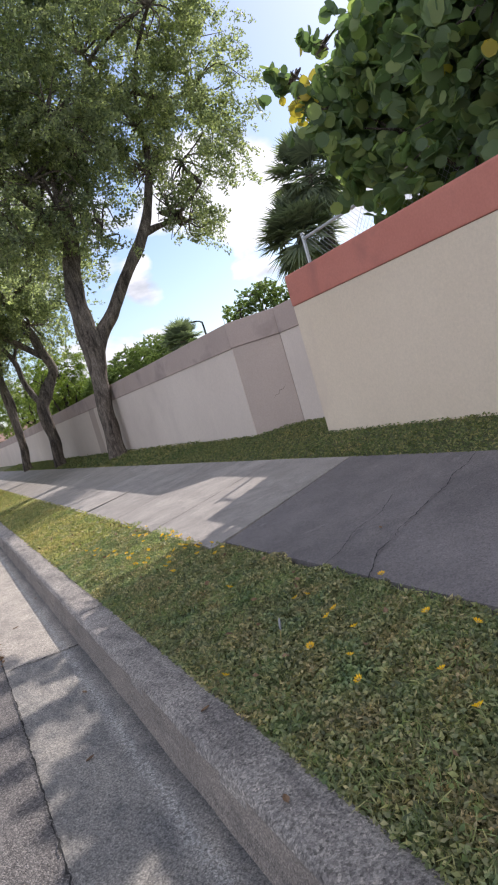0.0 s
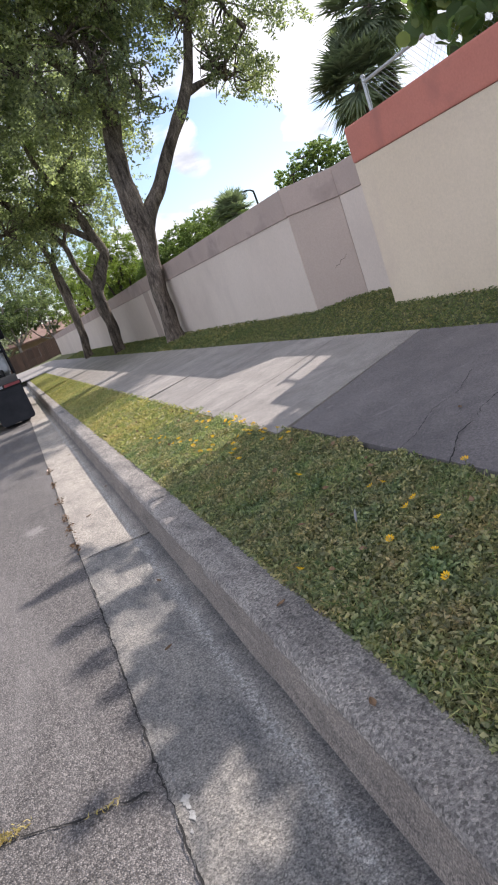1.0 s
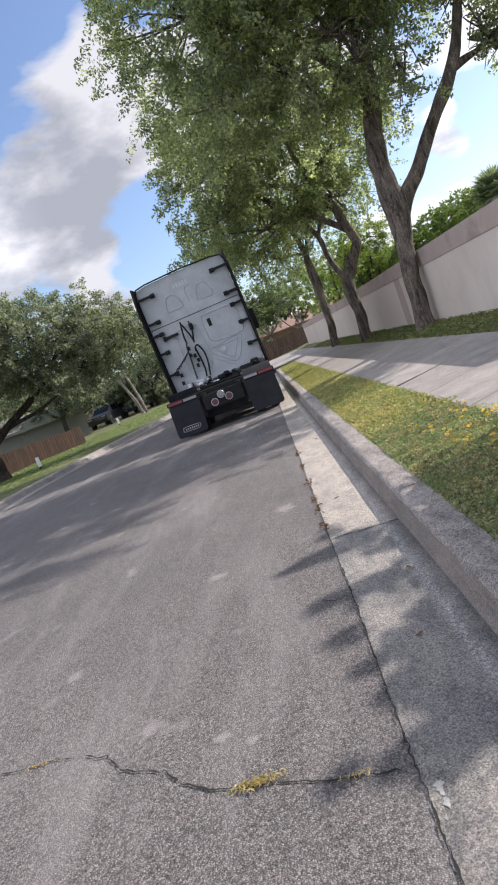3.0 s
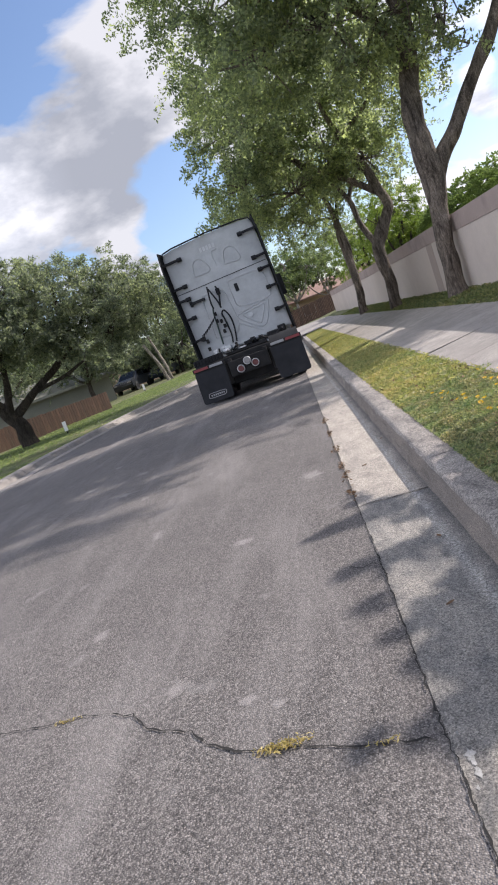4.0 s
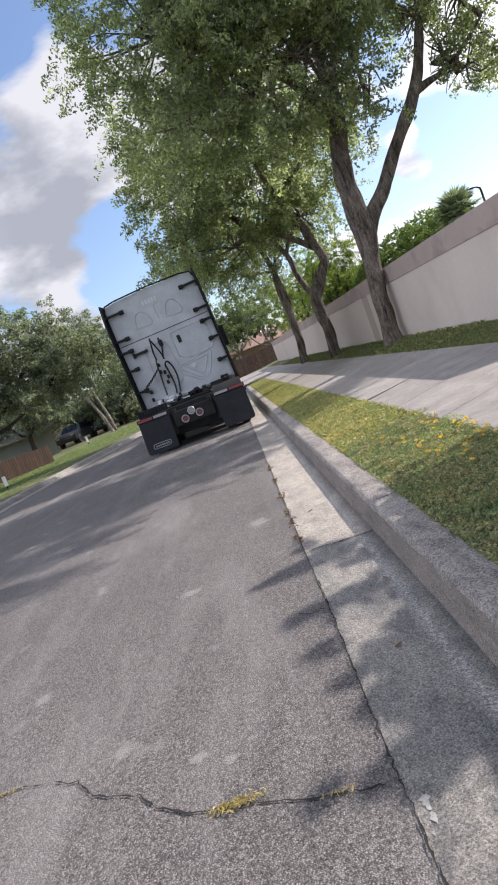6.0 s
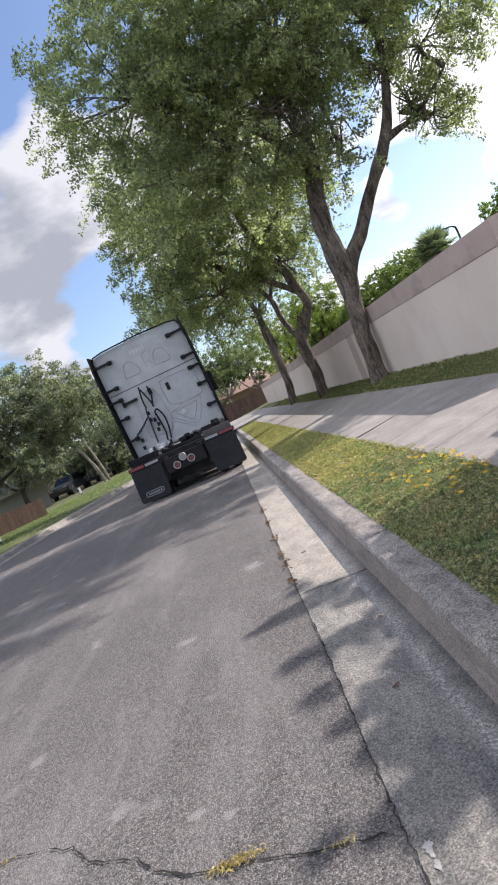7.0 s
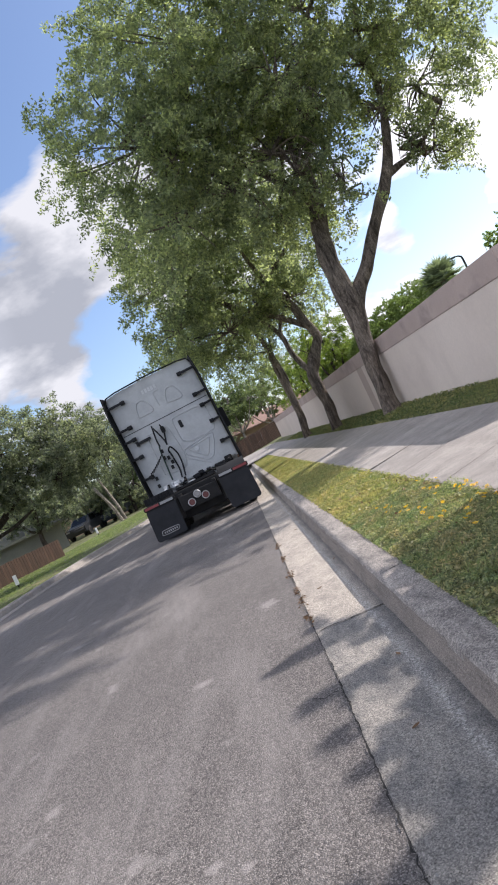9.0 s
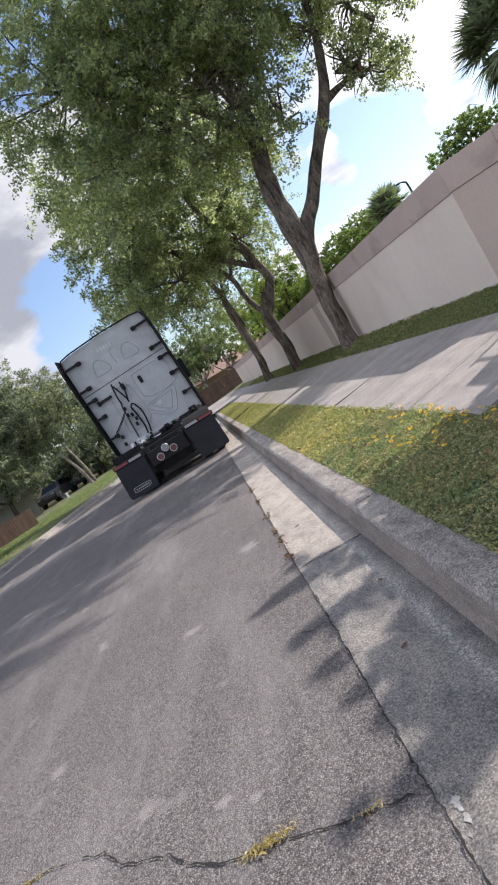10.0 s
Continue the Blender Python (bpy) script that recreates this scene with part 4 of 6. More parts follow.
tree("live_oak", (-12.4, 19.5, 0.1), [
    ([(0, 0, -0.2), (0.1, 0, 0.9), (-0.3, 0, 2.0), (-1.0, 0, 4.4)], [0.42, 0.34, 0.28, 0.1]),
    ([(0, 0, 1.0), (0.8, 0, 2.4), (1.0, 0.2, 4.2)], [0.2, 0.15, 0.06]),
], [(-1.4, 0, 4.8, 2.2, 2.2, 1.6), (0.6, 0, 4.9, 1.6, 1.8, 1.4), (-3.4, 0, 4.2, 1.8, 1.8, 1.4)], M_LEAF_OAK, M_BARK_OAK, "live oak with a dark trunk on the verge", 9, clumps=700, per=55, radius=0.34, length=0.12, width=0.06, group="trees across the road")
tree("tree", (-10.2, 49.0, 0.1), [
    ([(0, 0, -0.2), (-0.35, 0, 1.4), (-1.0, 0, 3.2), (-1.7, 0, 5.2), (-2.0, 0, 6.6)], [0.15, 0.13, 0.11, 0.08, 0.04]),
    ([(0.25, 0.2, -0.2), (0.0, 0.2, 1.6), (-0.4, 0.2, 3.4), (-0.8, 0.2, 5.4), (-0.9, 0.2, 6.8)], [0.13, 0.11, 0.09, 0.07, 0.03]),
], [(-2.0, 0, 6.6, 1.6, 1.6, 1.3), (-0.9, 0.2, 7.2, 1.6, 1.6, 1.3), (-2.8, 0.4, 5.6, 1.3, 1.4, 1.0), (0.3, 0.2, 6.0, 1.3, 1.3, 1.1), (-1.4, 0.2, 5.2, 1.2, 1.2, 0.7)], M_LEAF, M_BARK_PALE, "slender tree with two pale leaning trunks", 21, clumps=800, per=45, radius=0.34, length=0.17, width=0.09, group="trees across the road")
simple_tree("tree", -15.5, 46, 0, 7.5, 7, M_LEAF_OAK, 22, "round dark tree behind the wooden fence")
simple_tree("tree", -22, 44, 0, 8.5, 9, M_LEAF_OAK, 23, "broad dark tree behind the wooden fence")
simple_tree("tree", -13, 72, 0, 11, 11, M_LEAF_OAK, 24, "tall dense tree in a far garden")
simple_tree("tree", -5.5, 80, 0, 11.5, 11, M_LEAF_FAR, 25, "tall dense tree in a far garden")
simple_tree("tree", -26, 70, 0, 12, 14, M_LEAF_OAK, 26, "tall dense tree in a far garden")
simple_tree("tree", 1.6, 66, 0.2, 9, 7, M_LEAF_FAR, 27, "leafy tree with bare pale trunk by the far fence", M_BARK_PALE, 0.32, stem=0.7)
simple_tree("tree", 5.6, 68, 0.2, 7.6, 6, M_LEAF_FAR, 28, "leafy tree with leaning pale trunk by the far fence", M_BARK_PALE, 0.3, lean=-1.0, stem=0.7)
simple_tree("tree", 3.5, 92, 0, 13, 14, M_LEAF_FAR, 29, "tall dense tree at the end of the street")
simple_tree("tree", 14, 84, 0, 11, 13, M_LEAF_FAR, 30, "tall dense tree at the end of the street")
for bx, by, bh, bw, bs in ((-18, 60, 6.5, 8, 61), (-11.5, 64, 5.5, 6, 62), (-6.5, 70, 6.0, 7, 63), (-24, 56, 7.5, 9, 64), (-2.0, 76, 7.0, 8, 65), (-30, 40, 8.0, 9, 66), (-13.5, 56, 4.0, 4.5, 67), (-8.0, 62, 8.5, 6.5, 68), (-10.5, 58, 7.0, 6.0, 69)):
    simple_tree("tree", bx, by, 0.05, bh, bw, M_LEAF_OAK if bs % 2 else M_LEAF_FAR, bs, "dense dark garden tree among the far houses", low=0.0, clumps=520, leaf=0.2, group="trees across the road")
# ---- behind the wall ----
simple_tree("tree", 7.6, 37, 0.4, 6.6, 4.4, M_LEAF_LIT, 31, "sunlit yellow-green tree behind the wall", low=0.15, leaf=0.1, clumps=700, per=55)
simple_tree("tree", 6.8, 46, 0.4, 7.0, 4.4, M_LEAF_LIT, 32, "sunlit yellow-green tree behind the wall", low=0.15, leaf=0.1, clumps=700, per=55)
simple_tree("tree", 30, 50, 0.3, 8, 9, M_LEAF_HEDGE, 34, "distant green tree behind the wall")


def clipped_tree(x, y, h, r, seed):
    rng = np.random.default_rng(seed)
    t = thing("clipped_tree", (x, y, 0.4), 0, "rounded clipped fig tree behind the wall", "tree", "clipped trees behind the wall")
    bm = bmesh.new()
    tube(bm, curve_pts([(0, 0, -0.1), (0.05, 0, h * 0.4), (0, 0, h * 0.7)], 4), list(np.linspace(0.16, 0.06, 9)), 8)
    part("trunk", bm, M_BARK, t)
    pts = crown_points(rng, [(0, 0, h - r * 0.75, r, r, r * 0.75), (r * 0.4, 0.2, h - r * 0.9, r * 0.8, r * 0.8, r * 0.7), (-r * 0.5, 0, h - r, r * 0.7, r * 0.7, r * 0.6)], 1900, 30, 0.1, 0.85, 0.0, 0.12)
    quads_ob("crown", leaves(rng, pts, 0.085, 0.05, 0.0), M_LEAF_HEDGE, t)


for cx, cy, ch, cr in ((9.6, 34, 4.0, 1.3), (11.5, 34.5, 4.8, 1.6), (13.3, 35.5, 5.3, 1.6), (8.6, 38, 3.9, 1.4), (15.2, 37, 5.2, 1.6)):
    clipped_tree(cx, cy, ch, cr, int(cx * 10))


tree("tree", (18.3, 30.5, 0.45), [
    ([(0, 0, -0.2), (0.1, 0, 1.6), (-0.1, 0, 3.2), (0.1, 0, 4.6)], [0.2, 0.16, 0.13, 0.05]),
    ([(0, 0, 2.6), (-0.7, 0, 3.6), (-1.4, 0, 4.6)], [0.1, 0.08, 0.03]),
    ([(0, 0, 2.8), (0.8, 0.1, 3.8), (1.6, 0, 4.7)], [0.1, 0.08, 0.03]),
], [
    (-1.5, 0, 4.9, 0.75, 0.8, 0.5), (-0.5, 0.1, 5.6, 0.8, 0.9, 0.55), (0.7, 0, 5.8, 0.85, 0.9, 0.5), (1.7, 0, 5.2, 0.8, 0.8, 0.5), (-1.9, 0, 4.1, 0.7, 0.7, 0.45), (0.2, -0.2, 4.7, 0.9, 0.8, 0.5), (1.2, 0, 4.3, 0.8, 0.8, 0.5), (-0.8, 0, 3.8, 0.8, 0.7, 0.5), (2.3, 0, 4.2, 0.7, 0.7, 0.5),
], M_LEAF_HEDGE, M_BARK, "green shade tree with an open clumped crown behind the wall", 33, clumps=900, per=60, radius=0.15, length=0.085, width=0.05, shell=0.4, hang=0.1, twigs=5)


def fan_palm(x, y, z, h, r, seed, label, fronds=34):
    rng = np.random.default_rng(seed)
    t = thing("fan_palm", (x, y, z), 0, label, "palm tree")
    bm = bmesh.new()
    tube(bm, curve_pts([(0, 0, -0.2), (0.08, 0, h * 0.5), (0, 0.05, h)], 6), list(np.linspace(0.17, 0.13, 13)), 10, 0.2)
    part("trunk", bm, M_BARK, t)
    bm = bmesh.new()
    quads = []
    for k in range(fronds):
        a = 2.4 * k + rng.uniform(-0.3, 0.3)
        el = rng.uniform(-1.1, 1.4)
        d = np.array([math.cos(a) * math.cos(el), math.sin(a) * math.cos(el), math.sin(el)])
        hub = np.array([0, 0, h]) + d * r * 0.5
        tube(bm, [(0, 0, h), tuple(hub)], [0.02, 0.012], 4)
        s = np.cross(d, [0, 0, 1.0])
        s /= np.linalg.norm(s)
        u = np.cross(s, d)
        for q in range(26):
            ph = -2.0 + 4.0 * q / 25
            w = d * math.cos(ph) + s * math.sin(ph) + u * 0.15 * abs(math.sin(ph * 3))
            w /= np.linalg.norm(w)
            ln = r * 0.62 * (0.75 + 0.25 * math.cos(ph)) * rng.uniform(0.85, 1.1)
            n = np.cross(w, u)
            tip = hub + w * ln + np.array([0, 0, -0.16 * ln * rng.uniform(0.3, 1.6)])
            quads.append((hub, hub + w * ln * 0.5 + n * 0.03 * r, tip, hub + w * ln * 0.5 - n * 0.03 * r))
    tagged(part("stalk", bm, M_LEAF_PALM, t), kind="stuff")
    quads_ob("crown", np.array(quads), M_LEAF_PALM, t)
    return t


fan_palm(9.4, 11.6, 0.5, 4.0, 1.15, 41, "grey-green fan palm with spiky leaves behind the wall", 85)
fan_palm(9.9, 11.3, 0.5, 5.3, 1.15, 42, "tall dark fan palm with spiky leaves behind the wall", 80)
fan_palm(13.2, 30.5, 0.4, 4.1, 1.3, 43, "small fan palm showing over the wall", 70)


def sea_grape():
    rng = np.random.default_rng(50)
    t = thing("sea_grape_tree", (6.3, 1.4, 0.5), 0, "dense sea grape with round leaves overhanging the cream wall", "tree")
    for pts, radii in (([(0, 0, -0.1), (0.1, 0.2, 1.4), (-0.2, 0.6, 2.6), (-0.5, 1.6, 3.6), (-1.0, 2.8, 4.1)], [0.16, 0.13, 0.1, 0.06, 0.03]), ([(0, 0, 0.6), (-0.4, -0.6, 2.0), (-0.8, -1.6, 3.2)], [0.11, 0.09, 0.04]), ([(0.05, 0.1, 1.0), (0.6, 0.5, 2.4), (0.8, 1.2, 4.0)], [0.11, 0.08, 0.04])):
        bm = bmesh.new()
        tube(bm, curve_pts(pts, 5), list(np.interp(np.linspace(0, 1, 5 * (len(pts) - 1) + 1), np.linspace(0, 1, len(radii)), radii)), 9, 0.1)
        part("trunk" if radii[0] > 0.15 else "limb", bm, M_BARK, t, smooth=True, sharp=70)
    blobs = [(-0.75, 2.95, 3.95, 0.38, 0.4, 0.38), (-0.85, 3.5, 4.1, 0.14, 0.14, 0.18), (-0.38, 2.4, 4.25, 0.4, 0.55, 0.35), (-0.18, 1.8, 4.3, 0.45, 0.8, 0.35), (-0.66, 1.6, 3.8, 0.4, 0.8, 0.38), (-0.26, 0.8, 4.2, 0.4, 0.7, 0.35), (-1.08, 0.8, 3.5, 0.38, 0.75, 0.38), (-1.42, 0.2, 3.24, 0.36, 0.8, 0.4), (-0.36, -0.4, 4.0, 0.45, 0.9, 0.38), (-1.24, -0.7, 3.34, 0.4, 1.0, 0.4), (-0.58, -2.0, 3.8, 0.5, 1.2, 0.4), (-1.04, 3.4, 4.34, 0.1, 0.12, 0.1), (-1.04, 2.72, 4.34, 0.12, 0.14, 0.1)]
    blobs += [(-0.9, 2.4, 3.5, 0.5, 0.75, 0.5), (-0.95, 2.0, 3.0, 0.55, 0.9, 0.75), (-0.4, 1.9, 3.85, 0.75, 1.1, 0.7), (-1.05, 0.6, 2.8, 0.5, 1.1, 0.7), (-0.4, 0.3, 3.65, 0.8, 1.15, 0.78), (-1.1, -1.1, 2.65, 0.5, 1.2, 0.7), (-0.4, -1.5, 3.52, 0.8, 1.25, 0.78), (-1.1, -3.0, 2.55, 0.5, 1.2, 0.7), (-0.4, -3.5, 3.4, 0.8, 1.25, 0.78)]
    blobs += [(-1.3, 0.9, 2.25, 0.32, 1.2, 0.5), (-1.3, -0.7, 2.2, 0.32, 1.4, 0.5), (-1.28, -2.6, 2.2, 0.32, 1.5, 0.5), (-0.1, 0.0, 2.5, 0.8, 2.6, 1.0), (-1.1, -5.2, 2.6, 0.6, 1.4, 0.9), (-0.3, -6.9, 3.0, 1.0, 1.6, 1.0)]
    pts = crown_points(rng, blobs, 3000, 9, 0.2, 0.35, 0.0, 0.19)
    tips = np.array([(-0.95, 3.6, 4.1), (-0.95, 3.25, 4.05), (-1.2, 0.4, 2.45), (-1.2, -0.9, 2.35)])
    yellow = np.concatenate([pts[rng.integers(0, len(pts), 70)], tips[rng.integers(0, 4, 80)] + rng.normal(size=(80, 3)) * 0.1])
    # round leaves: an eight-cornered disc, folded a little
    for name, cen, mat, label in (("crown", pts, M_LEAF_GRAPE, ""), ("yellow_foliage", yellow + rng.normal(size=(150, 3)) * 0.06, M_LEAF_YELLOW, "yellowing leaves")):
        n = len(cen)
        d = rng.normal(size=(n, 3))
        d[:, 2] -= 0.3
        d /= np.linalg.norm(d, axis=1, keepdims=True)
        s = np.cross(d, rng.normal(size=(n, 3)))
        s /= np.linalg.norm(s, axis=1, keepdims=True)
        u = np.cross(s, d)
        r = (0.085 * rng.uniform(0.65, 1.2, n))[:, None]
        ang = [0, 0.7, 1.57, 2.4, 3.14, 3.9, 4.71, 5.5]
        v = np.stack([cen + (d * math.cos(a) + s * math.sin(a)) * r + u * r * 0.22 * abs(math.sin(a)) for a in ang], axis=1)
        me = bpy.data.meshes.new(name)
        me.from_pydata(v.reshape(-1, 3).tolist(), [], np.arange(8 * n).reshape(n, 8).tolist())
        ob = new(name, finish(me, mat))
        ob.parent = t
        tagged(ob, label)
    bm = bmesh.new()
    for b in blobs:
        for _ in range(9):
            e = [b[k] + rng.normal() * b[k + 3] * 0.55 for k in range(3)]
            tube(bm, [b[:3], tuple((b[k] + e[k]) / 2 + rng.normal() * 0.1 for k in range(3)), tuple(e)], [0.022, 0.015, 0.006], 4)
    tagged(part("branchwork", bm, M_BARK, t), kind="stuff")


sea_grape()
for jy in (-3.72, 2.38, 8.48):
    crack_strip("crack", [(0.0, jy), (0.12, jy + 0.006), (0.25, jy - 0.004), (0.36, jy + 0.005), (0.46, jy)], 0.016, lambda x, y: 0.01 - 0.05 * x, edge_line)
ROAD_TOP = lambda x, y: 0.008 + 0.05 * math.sin(math.pi * min(1, max(0, (x + 7.2) / 7.2)))
for pts in ([(-0.34, 3.96), (-0.27, 4.08), (-0.2, 4.02), (-0.13, 4.1), (-0.06, 4.04), (-0.01, 4.08)], [(-0.3, 4.3), (-0.22, 4.22), (-0.15, 4.28)], [(-0.16, 1.42), (-0.1, 1.36), (-0.05, 1.39), (-0.01, 1.34)], [(-0.12, 0.62), (-0.06, 0.58), (-0.01, 0.6)]):
    crack_strip("crack", pts, 0.01, ROAD_TOP, road_mark)


# ---- chain-link fence behind the cream wall ----
def chain_fence():
    t = thing("chain_link_fence", (5.06, 0.12, 0.05), 0, "galvanised chain-link fence standing behind the cream wall", "fence")
    for y in (5.16, 2.2, -0.8, -3.8):
        bm = bmesh.new()
        cyl(bm, (0, y, 0.3), (0, y, 2.97), 0.024, seg=12)
        cyl(bm, (0, y, 2.97), (0, y, 3.0), 0.036, 0.02, 12)
        part("post", bm, M_GALV, t, smooth=True)
    bm = bmesh.new()
    cyl(bm, (0, 5.16, 2.92), (0, -6, 2.92), 0.021, seg=10)
    part("top_rail", bm, M_GALV, t, smooth=True)
    bm = bmesh.new()
    for s in (-1, 1):
        for k in range(150):
            y0 = -6.5 + k * 0.08
            z0, z1 = 1.6, 2.9
            y1 = y0 + s * (z1 - z0)
            if s < 0:
                y0, y1 = y0 + 1.3, y0
            if max(y0, y1) > 5.15 or min(y0, y1) < -6:
                continue
            cyl(bm, (0.004 * s, y0, z0), (0.004 * s, y1, z1), 0.0022, seg=4, caps=False)
    part("wire_mesh", bm, M_GALV, t)


chain_fence()


# ---- parked truck ----
def rounded_slab(bm, outline, y0, y1, grow=0.0):
    """A plate with the outline (x, z), from y0 to y1."""
    a = [bm.verts.new((x, y0, z)) for x, z in outline]
    b = [bm.verts.new((x, y1, z)) for x, z in outline]
    n = len(outline)
    bm.faces.new(a)
    bm.faces.new(b[::-1])
    for i in range(n):
        bm.faces.new((a[i], b[i], b[(i + 1) % n], a[(i + 1) % n]))
    bmesh.ops.recalc_face_normals(bm, faces=bm.faces[:])
    return bm


def round_rect(x0, x1, z0, z1, r, n=5):
    out = []
    for cx, cz, a0 in ((x1 - r, z0 + r, -90), (x1 - r, z1 - r, 0), (x0 + r, z1 - r, 90), (x0 + r, z0 + r, 180)):
        for k in range(n + 1):
            a = radians(a0 + 90 * k / n)
            out.append((cx + r * math.cos(a), cz + r * math.sin(a)))
    return out


def raised_line(bm, pts, r, closed=True):
    """A rounded rib that follows points (x, z) on the cab's back."""
    p = [(x, 0.0, z) for x, z in pts]
    if closed:
        p = curve_pts(p + [p[0]], 5)
    else:
        p = curve_pts(p, 5)
    tube(bm, p, [r] * len(p), 6)


def make_truck():
    t = thing("semi_truck", (-1.16, 13.2, 0.01), 0, "white sleeper-cab semi truck parked at the kerb, seen from behind", "truck")
    yc = 1.75
    # sleeper box
    out = [(-1.22, 1.12), (1.22, 1.12), (1.22, 2.9), (1.21, 3.8), (1.16, 3.93), (0.9, 3.97), (0, 4.0), (-0.9, 3.97), (-1.16, 3.93), (-1.21, 3.8), (-1.22, 2.9)]
    bm = bmesh.new()
    rounded_slab(bm, out, yc, yc + 2.6)
    bmesh.ops.bevel(bm, geom=[e for e in bm.edges if abs(e.verts[0].co.y - e.verts[1].co.y) < 0.01], offset=0.035, segments=2, affect="EDGES", clamp_overlap=True)
    cab = part("sleeper_cab", bm, M_CABWHITE, t, "white painted sleeper cab", smooth=True, sharp=30)
    bm = bmesh.new()
    front = [(yc + 2.6, 1.0), (yc + 4.6, 1.0), (yc + 4.6, 2.2), (yc + 4.0, 3.0), (yc + 2.6, 3.9)]
    a = [bm.verts.new((-1.18, y, z)) for y, z in front]
    b = [bm.verts.new((1.18, y, z)) for y, z in front]
    bm.faces.new(a)
    bm.faces.new(b[::-1])
    for i in range(5):
        bm.faces.new((a[i], b[i], b[(i + 1) % 5], a[(i + 1) % 5]))
    bmesh.ops.recalc_face_normals(bm, faces=bm.faces[:])
    part("day_cab", bm, M_CABWHITE, t)
    bm = bmesh.new()
    box(bm, -0.95, 0.95, yc + 4.6, yc + 6.5, 0.7, 1.9, 0.15)
    part("hood", bm, M_CABWHITE, t, smooth=True)
    # back panel relief
    bm = bmesh.new()
    raised_line(bm, [(-0.62, 3.12), (-0.2, 3.14), (-0.28, 3.42), (-0.42, 3.5), (-0.56, 3.42)], 0.016)
    part("panel_rib", bm, M_CABWHITE, cab).location.y = yc
    bm = bmesh.new()
    raised_line(bm, [(0.2, 3.14), (0.62, 3.12), (0.56, 3.42), (0.42, 3.5), (0.28, 3.42)], 0.016)
    part("panel_rib", bm, M_CABWHITE, cab).location.y = yc
    bm = bmesh.new()
    raised_line(bm, [(0.0, 3.16), (0.0, 3.52), (0.14, 3.56)], 0.012, False)
    part("panel_rib", bm, M_CABWHITE, cab).location.y = yc
    for r in ([(0.1, 2.1), (0.1, 2.62), (0.2, 2.72), (0.95, 2.7), (1.02, 2.6), (1.02, 2.1), (0.9, 1.98), (0.3, 1.98)], [(0.06, 1.86), (0.8, 1.94), (0.86, 1.82), (0.68, 1.44), (0.56, 1.36), (0.42, 1.4), (0.03, 1.74)], [(0.16, 1.82), (0.7, 1.86), (0.72, 1.78), (0.56, 1.5), (0.46, 1.48), (0.17, 1.76)], [(-0.7, 1.5), (-0.66, 2.5), (-0.55, 2.62), (-0.2, 2.6), (-0.06, 2.45), (-0.06, 1.5)], [(-0.1, 1.5), (0.0, 1.62), (0.3, 1.4), (0.5, 1.26)]):
        bm = bmesh.new()
        raised_line(bm, r, 0.015, len(r) > 4)
        part("panel_rib", bm, M_CABWHITE, cab).location.y = yc
    bm = bmesh.new()
    box(bm, -1.2, 1.2, yc - 0.008, yc + 0.01, 2.845, 2.862)
    part("seam", bm, M_BLACK, cab)
    bm = bmesh.new()
    cyl(bm, (0.34, yc - 0.03, 1.74), (0.34, yc + 0.01, 1.74), 0.06, seg=18)
    part("round_port", bm, M_GALV, cab, smooth=True)
    bm = bmesh.new()
    box(bm, 0.22, 0.31, yc - 0.03, yc + 0.01, 2.4, 2.6, 0.02)
    part("vent", bm, M_BLACK, cab, "small black vent")
    for k in range(5):
        bm = bmesh.new()
        box(bm, -0.26 + 0.085 * k, -0.2 + 0.085 * k, yc - 0.004, yc + 0.004, 3.62, 3.73, 0.004)
        part("mark", bm, M_GREYBAR, cab, "grey painted mark")
    # roof edge, side extenders and their brackets
    bm = bmesh.new()
    tube(bm, [(x, yc - 0.06, z + 0.02) for x, z in ((-1.21, 3.8), (-1.16, 3.92), (-0.9, 3.965), (0, 3.995), (0.9, 3.965), (1.16, 3.92), (1.21, 3.8))], [0.02] * 7, 6)
    part("roof_edge", bm, M_BLACK, t)
    for s in (-1, 1):
        bm = bmesh.new()
        prof = [(1.225, yc + 0.35), (1.245, yc + 0.35), (1.285, yc - 0.1), (1.3, yc - 0.3), (1.275, yc - 0.3), (1.26, yc - 0.1)]
        lo = [bm.verts.new((s * x, y, 1.0)) for x, y in prof]
        mi = [bm.verts.new((s * x, y, 3.55)) for x, y in prof]
        hi = [bm.verts.new((s * (x - 0.04), y if y > yc else y, 3.96)) for x, y in prof]
        for r0, r1 in ((lo, mi), (mi, hi)):
            for i in range(6):
                bm.faces.new((r0[i], r0[(i + 1) % 6], r1[(i + 1) % 6], r1[i]))
        bm.faces.new(lo)
        bm.faces.new(hi)
        bmesh.ops.recalc_face_normals(bm, faces=bm.faces[:])
        ext = part("side_extender", bm, M_BLACK, t, "black side extender panel")
        for z, ln in ((3.66, 0.46), (3.0, 0.34), (2.68, 0.3), (2.2, 0.26), (1.62, 0.26)):
            bm = bmesh.new()
            x0, x1 = s * (1.28 - ln - 0.06), s * 1.27
            box(bm, min(x0, x1), max(x0, x1), yc - 0.13, yc - 0.07, z - 0.032, z + 0.03, 0.01)
            xb = s * (1.3 - ln - 0.02)
            box(bm, xb - 0.06, xb + 0.06, yc - 0.1, yc + 0.005, z - 0.05, z + 0.05, 0.014)
            part("bracket", bm, M_BLACK, ext)
    bm = bmesh.new()
    box(bm, -0.96, -0.58, yc - 0.1, yc - 0.04, 2.5, 2.57, 0.01)
    box(bm, -0.99, -0.92, yc - 0.1, yc + 0.004, 2.47, 2.6, 0.01)
    part("hose_bracket", bm, M_BLACK, t)
    bm = bmesh.new()
